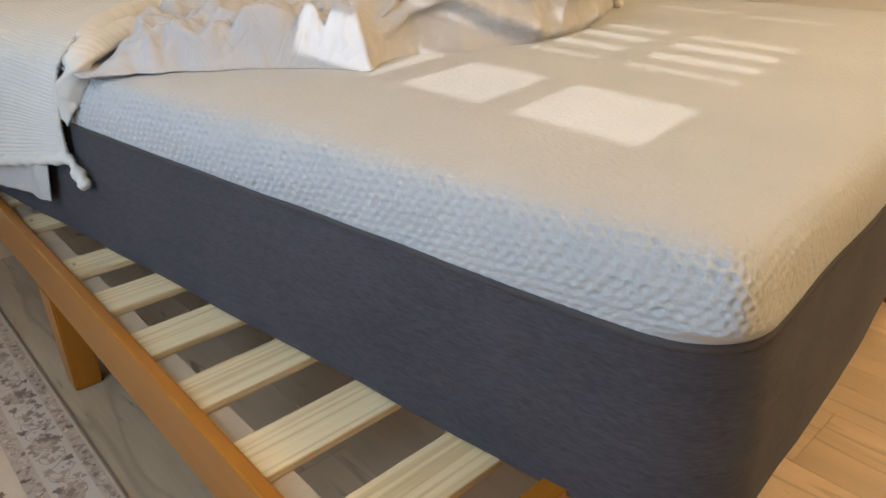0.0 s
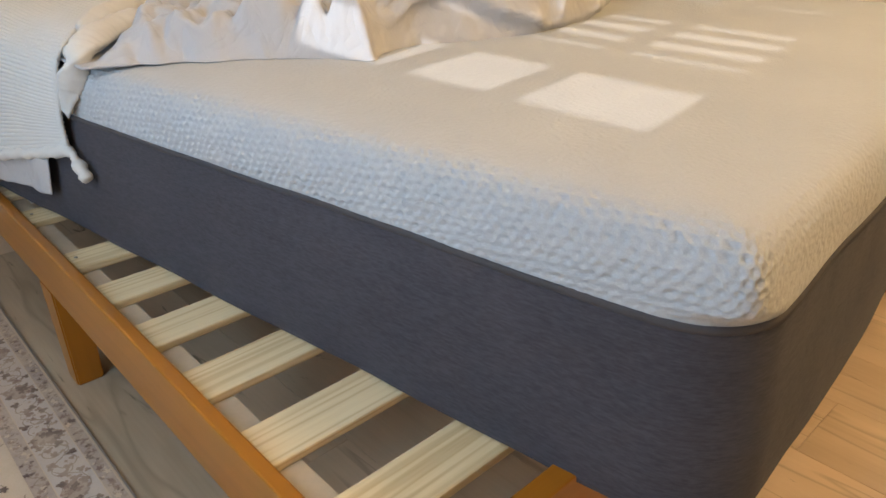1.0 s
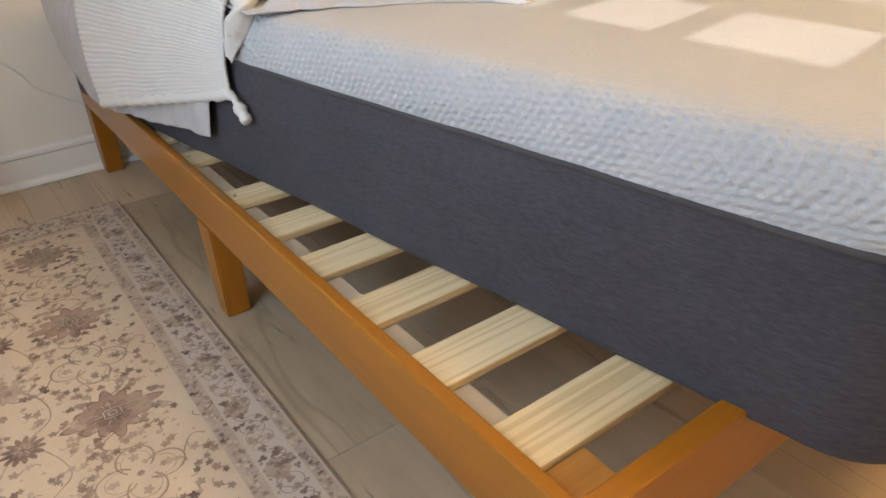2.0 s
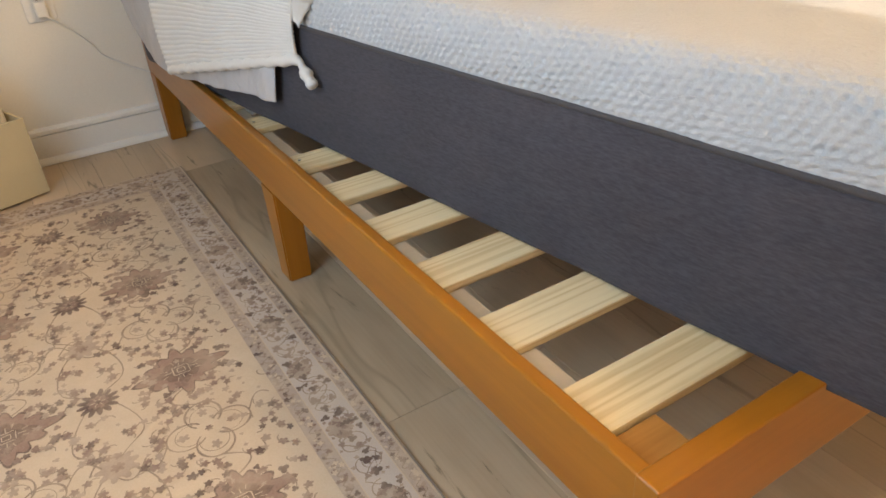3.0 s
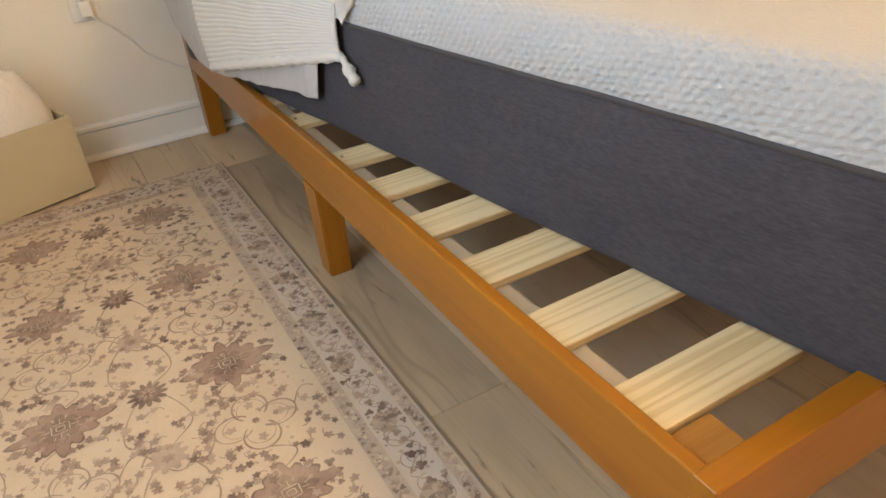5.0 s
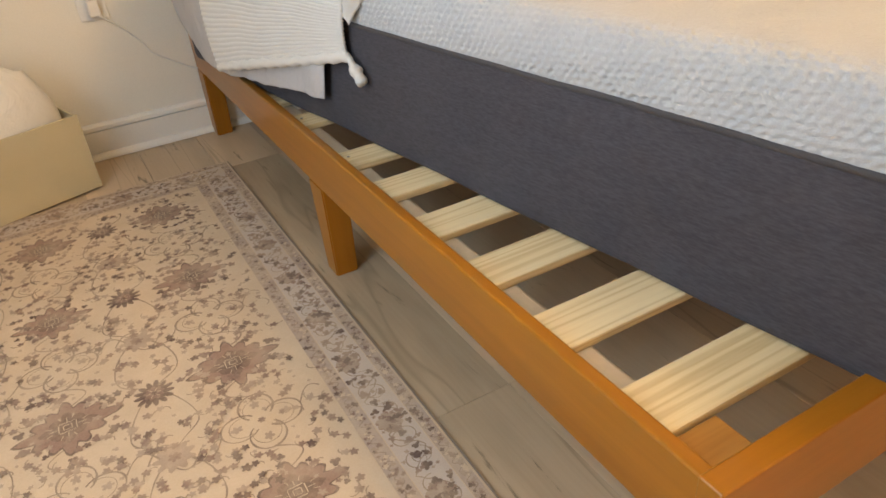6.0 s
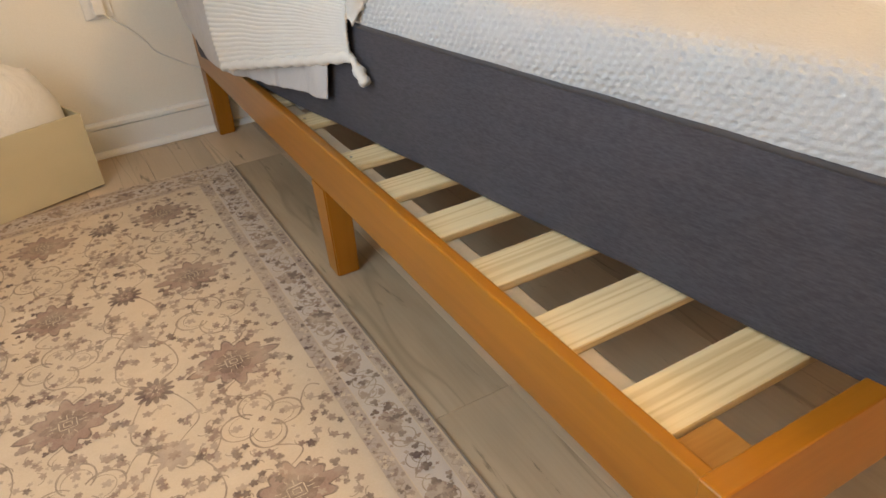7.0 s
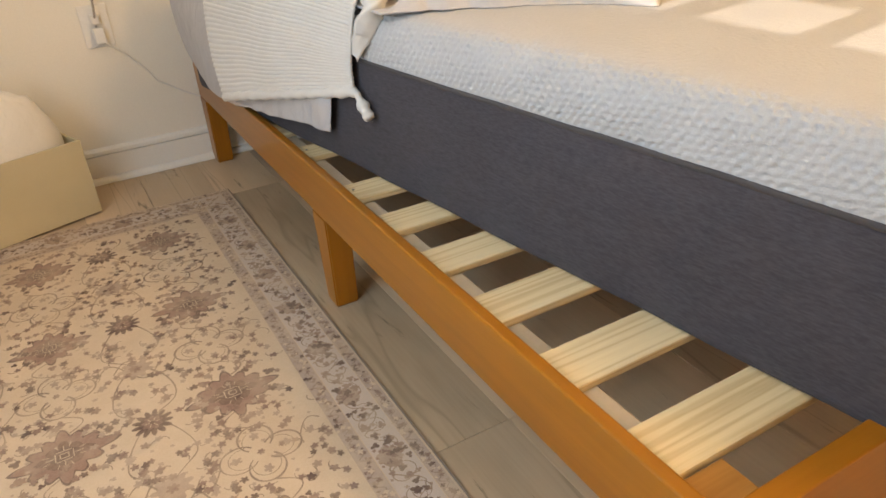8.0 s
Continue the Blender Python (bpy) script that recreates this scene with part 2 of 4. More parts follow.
def taper(p0, p1, top, bottom, bevel=0.003):
    """A leg from p1 (top) to p0 (floor) with (x0, x1, y0, y1) at both ends."""
    bm = bmesh.new()
    vs = []
    for z, (x0, x1, y0, y1) in ((p0, bottom), (p1, top)):
        vs.append([bm.verts.new(c) for c in ((x0, y0, z), (x1, y0, z), (x1, y1, z), (x0, y1, z))])
    a, b = vs
    bm.faces.new(a[::-1])
    bm.faces.new(b)
    for k in range(4):
        bm.faces.new((a[k], a[(k + 1) % 4], b[(k + 1) % 4], b[k]))
    bmesh.ops.bevel(bm, geom=list(bm.edges), offset=bevel, segments=2, affect="EDGES")
    return bm


def surface(fn, nu, nv):
    """A grid whose point (u, v), both 0 to 1, lies at fn(u, v)."""
    bm = bmesh.new()
    rows = [[bm.verts.new(fn(i / nu, j / nv)) for i in range(nu + 1)] for j in range(nv + 1)]
    for j in range(nv):
        for i in range(nu):
            bm.faces.new((rows[j][i], rows[j][i + 1], rows[j + 1][i + 1], rows[j + 1][i]))
    return bm


def solid(ob, thickness, offset=0.0):
    mod = ob.modifiers.new("thickness", "SOLIDIFY")
    mod.thickness, mod.offset = thickness, offset
    return ob


def tube(points, radius, sides=8, squash=1.0):
    """A round cord along points; radius may be a number or one for each point."""
    bm = bmesh.new()
    rings = []
    for k, p in enumerate(points):
        p = Vector(p)
        d = (Vector(points[min(k + 1, len(points) - 1)]) - Vector(points[max(k - 1, 0)])).normalized()
        a = d.cross(Vector((0, 0, 1)) if abs(d.z) < 0.9 else Vector((1, 0, 0))).normalized()
        b = a.cross(d)
        r = radius[k] if isinstance(radius, (list, tuple)) else radius
        rings.append([bm.verts.new(p + r * (math.cos(2 * math.pi * s / sides) * a + squash * math.sin(2 * math.pi * s / sides) * b)) for s in range(sides)])
    for r0, r1 in zip(rings, rings[1:]):
        for s in range(sides):
            bm.faces.new((r0[s], r0[(s + 1) % sides], r1[(s + 1) % sides], r1[s]))
    bm.faces.new(rings[0][::-1])
    bm.faces.new(rings[-1])
    return bm


def smooth_path(points, n):
    """n + 1 points of a Catmull-Rom curve through points."""
    p = [Vector(q) for q in points]
    p = [2 * p[0] - p[1]] + p + [2 * p[-1] - p[-2]]
    out = []
    for k in range(n + 1):
        s = k / n * (len(p) - 3)
        i = min(int(s), len(p) - 4)
        t = s - i
        a, b, c, d = p[i:i + 4]
        out.append(0.5 * ((2 * b) + (c - a) * t + (2 * a - 5 * b + 4 * c - d) * t * t + (3 * b - a - 3 * c + d) * t ** 3))
    return out


def step(a, b, x):
    t = min(1.0, max(0.0, (x - a) / (b - a)))
    return t * t * (3 - 2 * t)


def fbm(x, y, z=0.0, octaves=3):
    return sum(noise.noise(Vector((x, y, z)) * 2 ** k) / 2 ** k for k in range(octaves))


def ridge(x, y, z=0.0, octaves=3):
    """Creased noise, 0 to 1, with sharp crests."""
    return sum((1 - abs(noise.noise(Vector((x, y, z)) * 2 ** k)) * 1.6) / 2 ** k for k in range(octaves)) / 1.75


# ---- the room ----


def wall(name, x0, x1, y0, y1, z0=0.0, z1=CEIL, label="plain cream painted wall"):
    return tagged(part(name, box(x0, x1, y0, y1, z0, z1), PAINT), label, "wall", kind="structure")


LITES = [(-0.200, 0.004), (0.046, 0.214), (0.27, 0.42)]
SILL, HEAD = 1.345, 2.10
wall("wall_north", WEST - 0.12, EAST + 0.12, NORTH, NORTH + 0.12)
wall("wall_south", WEST - 0.12, EAST + 0.12, SOUTH - 0.12, SOUTH)
wall("wall_east", EAST, EAST + 0.12, SOUTH, NORTH)
bm = box(WEST - 0.12, WEST, SOUTH, LITES[0][0] - 0.03, 0, CEIL)
box(WEST - 0.12, WEST, LITES[-1][1] + 0.03, NORTH, 0, CEIL, bm=bm)
box(WEST - 0.12, WEST, LITES[0][0] - 0.03, LITES[-1][1] + 0.03, 0, SILL - 0.03, bm=bm)
box(WEST - 0.12, WEST, LITES[0][0] - 0.03, LITES[-1][1] + 0.03, HEAD + 0.03, CEIL, bm=bm)
tagged(part("wall_west", bm, PAINT), "cream painted wall with a window opening", "wall", kind="structure")
tagged(part("ceiling", box(WEST - 0.12, EAST + 0.12, SOUTH - 0.12, NORTH + 0.12, CEIL, CEIL + 0.1), CEILING), "white painted flat ceiling", "ceiling", kind="structure")


def baseboard(name, x0, x1):
    """Tall flat board with an eased top and a quarter-round shoe along the floor."""
    prof = [(0, 0), (0.014, 0), (0.014, 0.086), (0.0075, 0.0865), (0.0075, 0.0905), (0.0155, 0.0915), (0.0145, 0.101), (0.007, 0.107), (0, 0.109)]
    shoe = [(0.0142, 0.001), (0.030, 0.001), (0.0295, 0.006), (0.027, 0.012), (0.022, 0.017), (0.0142, 0.020)]
    made = []
    for nm, pr in ((name, prof), ("trim_" + name, shoe)):
        b = bmesh.new()
        ends = [[b.verts.new((x, NORTH - d, z)) for d, z in pr] for x in (x0, x1)]
        n = len(pr)
        for k in range(n):
            b.faces.new((ends[0][k], ends[0][(k + 1) % n], ends[1][(k + 1) % n], ends[1][k]))
        b.faces.new(ends[0][::-1])
        b.faces.new(ends[1])
        bmesh.ops.recalc_face_normals(b, faces=b.faces)
        made.append(part(nm, b, TRIM))
    tagged(made[0], "white painted wooden baseboard along the wall", "baseboard", kind="structure")
    tagged(made[1], "white quarter-round shoe moulding on the floor", "trim", kind="structure")


baseboard("baseboard", WEST, EAST)
for nm, b in (("baseboard_west", (WEST, WEST + 0.014, SOUTH, NORTH - 0.035)), ("baseboard_east", (EAST - 0.014, EAST, SOUTH, NORTH - 0.035)), ("baseboard_south", (WEST + 0.015, EAST - 0.015, SOUTH, SOUTH + 0.014))):
    tagged(part(nm, box(*b, 0.0, 0.11, 0.004), TRIM), "white painted wooden baseboard along the wall", "baseboard", kind="structure")

# window with narrow lites
win = thing("window_1", "white framed window with three narrow panes", "window", kind="structure")
y0, y1 = LITES[0][0] - 0.03, LITES[-1][1] + 0.03
for a, b in ((y0, LITES[0][0]), (LITES[0][1], LITES[1][0]), (LITES[1][1], LITES[2][0]), (LITES[2][1], y1)):
    part("mullion", box(WEST - 0.10, WEST - 0.02, a, b, SILL, HEAD, 0.003), TRIM, win)
part("bottom_rail", box(WEST - 0.10, WEST - 0.02, y0, y1, SILL - 0.03, SILL, 0.003), TRIM, win)
part("top_rail", box(WEST - 0.10, WEST - 0.02, y0, y1, HEAD, HEAD + 0.03, 0.003), TRIM, win)
GLASS = Mat("clear_glass", 0.0)
GLASS.colour(rgb(0.96, 0.98, 0.97))
GLASS.b.inputs["Transmission Weight"].default_value = 1.0
for a, b in LITES:
    pane = part("pane", box(WEST - 0.068, WEST - 0.062, a - 0.004, b + 0.004, SILL - 0.004, HEAD + 0.004), GLASS, win)
    pane.visible_shadow = False
blind = thing("window_blind", "white slatted blind lowered almost to the window sill", "blind")
part("head_rail", box(WEST + 0.002, WEST + 0.058, y0, y1, HEAD, HEAD + 0.03, 0.003), PLASTIC, blind)
part("bottom_rail", box(WEST + 0.006, WEST + 0.054, y0, y1, 1.413, 1.430, 0.003), PLASTIC, blind)
z, k = 1.4487, 0
TILT = {0: 40, 1: 4, 2: 2, 3: 3, 4: 20, 6: 18, 7: 20, 9: 24, 10: 30}
slat_bm = box(-0.025, 0.025, y0 + 0.002, y1 - 0.002, -0.0004, 0.0004)
slat_mesh = None
while z < HEAD - 0.01:
    if slat_mesh is None:
        s = part("blind_slat", slat_bm, PLASTIC, blind)
        slat_mesh = s.data
    else:
        s = part("blind_slat", None, None, blind, data=slat_mesh)
    s.matrix_local = pose(WEST + 0.03, 0, z, 0, -TILT.get(k, 60), 0)
    z += 0.0465
    k += 1

# unseen frame and backing on the solid wall, added to house the fill lamp
SY, SZ, SW, SH = FILL
fill_panel = thing("fill_window", "unseen white framed panel added behind a daylight fill lamp", "window", kind="structure")
for b in ((SY - SW / 2 - 0.06, SY + SW / 2 + 0.06, SZ + SH / 2, SZ + SH / 2 + 0.06), (SY - SW / 2 - 0.06, SY + SW / 2 + 0.06, SZ - SH / 2 - 0.06, SZ - SH / 2), (SY - SW / 2 - 0.06, SY - SW / 2, SZ - SH / 2, SZ + SH / 2), (SY + SW / 2, SY + SW / 2 + 0.06, SZ - SH / 2, SZ + SH / 2)):
    part("fill_frame", box(WEST + 0.001, WEST + 0.022, *b, 0.003), TRIM, fill_panel)
part("fill_backing", box(WEST + 0.001, WEST + 0.006, SY - SW / 2, SY + SW / 2, SZ - SH / 2, SZ + SH / 2), PLASTIC, fill_panel)

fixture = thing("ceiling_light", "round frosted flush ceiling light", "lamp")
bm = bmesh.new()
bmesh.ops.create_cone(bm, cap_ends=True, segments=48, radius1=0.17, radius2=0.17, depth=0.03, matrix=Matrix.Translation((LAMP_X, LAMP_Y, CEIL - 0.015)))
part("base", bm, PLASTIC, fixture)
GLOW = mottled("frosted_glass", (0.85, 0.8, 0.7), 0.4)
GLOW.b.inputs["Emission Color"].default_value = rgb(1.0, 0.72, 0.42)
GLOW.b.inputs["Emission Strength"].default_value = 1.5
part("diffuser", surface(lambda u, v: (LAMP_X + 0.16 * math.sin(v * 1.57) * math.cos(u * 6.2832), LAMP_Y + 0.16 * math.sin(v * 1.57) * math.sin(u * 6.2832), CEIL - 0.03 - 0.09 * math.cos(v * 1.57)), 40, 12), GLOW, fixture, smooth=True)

# ---- bed frame ----
H, RB = 0.318, 0.212                      # top and underside of the rails
WIDE, LONG = 1.565, 2.06
bed = thing("platform_bed", "honey-stained wooden platform bed with pale pine slats", "bed")
part("side_rail", box(0, 0.0195, 0.0180, LONG, RB, H, 0.0045, 4), HONEY[1], bed)
part("side_rail", box(WIDE - 0.0195, WIDE, 0.0180, LONG, RB, H, 0.004, 3), HONEY[1], bed)
part("foot_rail", box(-0.002, WIDE + 0.002, 0, 0.028, RB - 0.004, H + 0.002, 0.003, 3), HONEY[0], bed)
part("head_rail", box(0.0265, WIDE - 0.0265, LONG - 0.028, LONG, RB, H, 0.004, 3), HONEY[0], bed)
for x0, x1, flip in ((0.0, 0.054, 1), (WIDE - 0.054, WIDE, -1)):
    near, far = (x0, x0 + 0.050) if flip > 0 else (x1 - 0.050, x1), (x0, x1)
    part("leg", taper(0.0, RB, (*far, 0.993, 1.066), (*near, 0.993, 1.046)), HONEY[2], bed)
    part("leg", taper(0.0, RB, (*far, 1.985, 2.06), (*near, 1.998, 2.06)), HONEY[2], bed)
    part("leg", taper(0.0, RB - 0.004, (*far, 0.0, 0.07), (*near, 0.0, 0.045)), HONEY[2], bed)
part("ledger", box(0.020, 0.059, 0.081, LONG - 0.03, 0.268, 0.2925, 0.003), RAW, bed, "unpainted softwood ledger strip")
part("ledger", box(WIDE - 0.046, WIDE - 0.020, 0.081, LONG - 0.03, 0.268, 0.2925, 0.003), RAW, bed, "unpainted softwood ledger strip")
for x0, x1 in ((0.020, 0.081), (WIDE - 0.081, WIDE - 0.020)):
    part("corner_block", box(x0, x1, 0.0285, 0.0805, 0.235, 0.304, 0.002), BLOCK, bed, "stained corner block")
for y in (0.086, 0.241, 0.395, 0.549, 0.704, 0.858, 1.108, 1.283, 1.455, 1.615, 1.775, 1.925):
    s = part("slat", box(0.0205, WIDE - 0.0205, y, y + 0.075, 0.2928, 0.3055, 0.0035, 2), PINE, bed)
    for x in ((0.036, WIDE - 0.036) if 0.8 < y < 1.2 else ()):
        b = bmesh.new()
        bmesh.ops.create_cone(b, cap_ends=True, segments=12, radius1=0.0032, radius2=0.0026, depth=0.002, matrix=Matrix.Translation((x, y + 0.045, 0.306)))
        part("screw", b, METAL, s)

# ---- mattress, lying askew on the frame ----
ASKEW = math.degrees(math.atan(0.151))
M_W, M_L = MATT_W, 2.03
MATT = pose(0.2620, -0.1380, 0.306, 0, 0, ASKEW)
mattress = thing("mattress", "white knit foam mattress with a charcoal fabric border", "mattress", at=MATT)


def outline(inset, radius, n=14, side=90):
    """Rounded rectangle of the mattress, drawn in by inset, as (x, y) in mattress space."""
    r = max(0.004, radius - inset * 0.6)
    x0, x1, y0, y1 = inset, M_W - inset, inset, M_L - inset
    pts = []
    for cx, cy, a0 in ((x0 + r, y0 + r, 180), (x1 - r, y0 + r, 270), (x1 - r, y1 - r, 0), (x0 + r, y1 - r, 90)):
        arc = [(cx + r * math.cos(radians(a0 + 90 * k / n)), cy + r * math.sin(radians(a0 + 90 * k / n))) for k in range(n + 1)]
        if pts:
            last = pts[-1]
            pts += [(last[0] + (arc[0][0] - last[0]) * k / side, last[1] + (arc[0][1] - last[1]) * k / side) for k in range(1, side)]
        pts += arc
    last, first = pts[-1], pts[0]
    pts += [(last[0] + (first[0] - last[0]) * k / side, last[1] + (first[1] - last[1]) * k / side) for k in range(1, side)]
    return pts


SEAM = 0.221


def puffs(s, t):
    """Height of the puffed knit, s along the border and t up from the seam: staggered pits between soft cushions."""
    s += 0.0050 * noise.noise(Vector((s * 30, t * 30, 1.0)))
    t += 0.0038 * noise.noise(Vector((s * 30, t * 30, 8.0))) + 0.10 * s
    row = math.floor(t / 0.0092)
    deep = 0.0
    for r in (row, row + 1):
        c = s / 0.0150 + 0.5 * (r % 2)
        ds, dt = (c - round(c)) * 0.0150, t - r * 0.0092
        big = 1 + 0.9 * noise.noise(Vector((round(c) * 3.7, r * 5.3, 2.0)))
        deep = max(deep, big * math.exp(-(ds / 0.0046) ** 2 - (dt / 0.0036) ** 2))
    return 0.0010 - 0.0040 * deep + 0.0007 * noise.noise(Vector((s * 75, t * 75, 4.0)))


def rings(levels, radius, wobble=0.0, cap_low=False, cap_high=False, side=90, puffed=False):
    bm = bmesh.new()
    made = []
    for inset, z in levels:
        ring = []
        tight = step(SEAM + 0.003, SEAM + 0.032, z)          # the cover's corners are sewn sharper towards the top
        for x, y in outline(inset, radius - 0.066 * tight, 14, side):
            d = wobble * fbm(x * 3.1, y * 3.1, z * 9.0)
            y += -0.066 * x * (1 - y / M_L) + (z - 0.115) * 0.050 * step(0.35, 0.05, y)
            y += 0.021 * step(0.25, 0.95, x) * step(0.11, 0.0, z) * step(0.40, 0.05, y)   # the foot end tucks under
            ring.append(bm.verts.new((x + d, y + d, z + wobble * 0.5 * fbm(x * 4 + 7, y * 4, 3.0))))
        made.append(ring)
    rise = []
    if puffed:
        t = 0.0
        for k, (inset, z) in enumerate(levels):
            if k:
                t += math.hypot(inset - levels[k - 1][0], z - levels[k - 1][1])
            fade = step(0.0, 0.007, t) * (1 - step(0.008, 0.050, inset) * 0.93) * (1 - step(0.085, 0.14, inset))
            for v in made[k]:
                s = v.co.y - v.co.x
                if fade > 0.001:
                    rise.append((v, fade * (0.13 + 0.87 * step(0.06, 0.01, v.co.x)) * puffs(s, t)))
    for a, b in zip(made, made[1:]):
        n = len(a)
        for k in range(n):
            bm.faces.new((a[k], a[(k + 1) % n], b[(k + 1) % n], b[k]))
    if rise:
        bm.normal_update()
        for v, h in rise:
            v.co += v.normal * h
    if cap_low:
        bm.faces.new(made[0][::-1])
    if cap_high:
        bm.faces.new(made[-1])
    return bm


side = [(0.002, 0.0), (-0.003, 0.004), (-0.005, 0.014)] + [(-0.005 - 0.002 * math.sin(math.pi * k / 10) + 0.006 * k / 10, 0.014 + (SEAM - 0.018) * k / 10) for k in range(1, 11)]
part("border", rings(side, 0.085, 0.004, cap_low=True), CHARCOAL, mattress, "charcoal woven border", smooth=True)
part("piping", rings([(0.003, SEAM - 0.006), (-0.0005, SEAM - 0.004), (-0.0012, SEAM + 0.000), (-0.0003, SEAM + 0.003), (0.004, SEAM + 0.004)], 0.085, 0.004), PIPING, mattress, "dark seam piping", smooth=True)
TOP = 0.316
crown = [(0.002, SEAM + 0.002), (0.000, SEAM + 0.016), (0.000, SEAM + 0.035), (0.001, SEAM + 0.050), (0.004, SEAM + 0.064), (0.010, SEAM + 0.076), (0.019, SEAM + 0.0845), (0.032, SEAM + 0.0895), (0.052, TOP - 0.003), (0.085, TOP - 0.001), (0.13, TOP), (0.3, TOP + 0.001), (0.5, TOP + 0.001), (0.70, TOP + 0.001)]
fine = []
for (a, za), (b, zb) in zip(crown, crown[1:]):
    n = max(1, round(math.hypot(b - a, zb - za) / 0.0024)) if b <= 0.13 else 1
    fine += [(a + (b - a) * k / n, za + (zb - za) * k / n) for k in range(n)]
part("cover", rings(fine + crown[-1:], 0.085, 0.004, cap_high=True, side=880, puffed=True), KNIT, mattress, "white puffed knit top cover", smooth=True)

for k, (u0, z0, l, bend) in enumerate(((0.075, 0.268, 0.085, 0.004), (0.225, 0.250, 0.045, -0.003), (0.285, 0.240, 0.040, 0.003))):
    strand = [(-0.0016, 0.238 + u0 + l * q, z0 + 0.006 * k * q - 0.010 * q + bend * math.sin(7 * q)) for q in [i / 16 for i in range(17)]]
    part("loose_thread", tube(strand, 0.0003, 5), KNIT, mattress, "fine loose white thread", smooth=True)

# ---- bedding ----
FRONT = [(0.02, 0.90), (0.105, 0.850), (0.177, 0.815), (0.245, 0.770), (0.317, 0.725), (0.40, 0.660), (0.446, 0.582), (0.475, 0.602), (0.515, 0.625), (0.577, 0.636), (0.68, 0.590), (0.80, 0.560), (0.912, 0.570), (1.0, 0.59), (1.1, 0.630), (1.267, 0.72), (1.36, 0.86), (1.40, 1.10), (1.42, 1.5)]


def front(x):
    for (a, ya), (b, yb) in zip(FRONT, FRONT[1:]):
        if a <= x <= b:
            return ya + (yb - ya) * (x - a) / (b - a)
    return FRONT[0][1] if x < FRONT[0][0] else FRONT[-1][1]


TOPZ = 0.306 + TOP


def crest(x, y):
    """The standing fold above the corner that points at the foot of the bed."""
    ax, ay = x - 0.446, y - 0.582
    t = (ax * 0.42 + ay * 0.91) / 0.20
    off = ax * 0.91 - ay * 0.42
    if t < 0:
        return 0.0
    return max(0.0, 0.078 * min(1.0, 1.3 * t) - (0.50 * -off if off < 0 else 1.5 * off) + 0.010 * t * fbm(x * 9, y * 9, 4.0, 2))


def duvet_point(u, v):
    x = 0.10 + 1.30 * u
    yf = front(x)
    d = v ** 1.7 * (1.86 - yf)
    y = yf + d
    left = step(0.62, 0.40, x)
    thick = 0.024 + 0.085 * step(0.46, 0.66, x)
    rise = min(1.0, d / (0.5 * thick + 0.05 * left))
    z = thick * math.sqrt(max(0.0, 1 - (1 - rise) ** 2))
    warp = fbm(x * 3.0, y * 3.0, 1.0, 3)
    lanes = abs(math.sin(math.pi * ((y * 0.95 + x * 0.42) * 8.5 + 1.7 * warp)))
    fold = ridge(x * 5.5 + 0.8 * warp, y * 4.5 + 0.5 * warp, 2.0, 4)
    creases = [noise.voronoi(Vector((x * q + 0.6 * warp, y * q * 1.2 - 0.6 * warp, 7.0 + q)))[0] for q in (13.0, 29.0)]
    crumple = 0.85 * creases[0][0] + 0.60 * creases[1][0] + 0.45 * ridge(x * 7 + warp, y * 13 + 4 * x - warp, 7.0, 3)
    grow = step(0.0, 0.10 - 0.065 * left, d)
    z += grow * (0.048 * (1 - lanes) ** 1.3 * (1 - 0.6 * left) + 0.050 * (fold - 0.5) * (1 - 0.75 * left) + left * 0.074 * (crumple - 0.58) + (0.045 - 0.035 * left) * step(0.08, 0.4, d))
    c = crest(x, y) + 0.3 * z
    z = 0.5 * (z + c + math.sqrt((z - c) ** 2 + 0.0004)) * step(-0.004, 0.02, d)
    z *= step(1.40, 1.26, x)
    beside = (x - 0.10) * 0.62 - (y - 0.87) * 0.75
    z *= max(step(0.015, 0.085, beside), step(0.40, 0.60, x))
    y += -0.030 * step(0.70, 0.82, x) * math.sin(math.pi * rise) * step(0.2, 0.0, d) + step(0.16, 0.05, d) * (0.003 + 0.007 * left) * fbm(x * 24, 0.0, 1.0, 2)
    skew = 1 - 2 * abs(math.sin(math.pi * (1.5 * rise - 3.4 * x + 1.4 * warp))) ** 0.7 + 0.6 * fbm(x * 9, rise * 2.0, 3.0, 3)
    pleat = abs(math.sin(math.pi * (2.3 * rise + 5.0 * d + 1.5 * x + 0.9 * warp)))
    y -= (0.030 * (1 - pleat) ** 1.5 - 0.008) * step(0.50, 0.62, x) * step(0.02, 0.2, rise) * step(0.30, 0.10, d)
    y -= 0.022 * step(0.58, 0.70, x) * math.sin(math.pi * min(1.0, rise * 0.5)) * skew * step(0.3, 0.08, d)
    return Vector((x, y, TOPZ - 0.001 + max(z, 0.0)))


duvet = tagged(part("duvet", surface(duvet_point, 380, 240), SHEET, smooth=True), "crumpled white cotton duvet pushed back on the mattress", "duvet")
solid(duvet, 0.004, 1.0)


def drape(near, far, ribs, amp, n, m, wav=0.0):
    """A cloth between two edge curves; v runs down both of them, with ribs across."""
    a, b = smooth_path(near, m), smooth_path(far, m)

    def fn(u, v):
        k = round(v * m)
        p = a[k].lerp(b[k], u)
        t = (a[min(k + 1, m)] - a[max(k - 1, 0)]).lerp(b[min(k + 1, m)] - b[max(k - 1, 0)], u).normalized()
        nrm = t.cross((b[k] - a[k]).normalized())
        return p + nrm * (amp * abs(math.sin(math.pi * ribs * v + 1.3 * fbm(u * 3, v * 4))) + wav * fbm(u * 2.5, v * 2.0, 4.0, 2))
    return surface(fn, n, m)


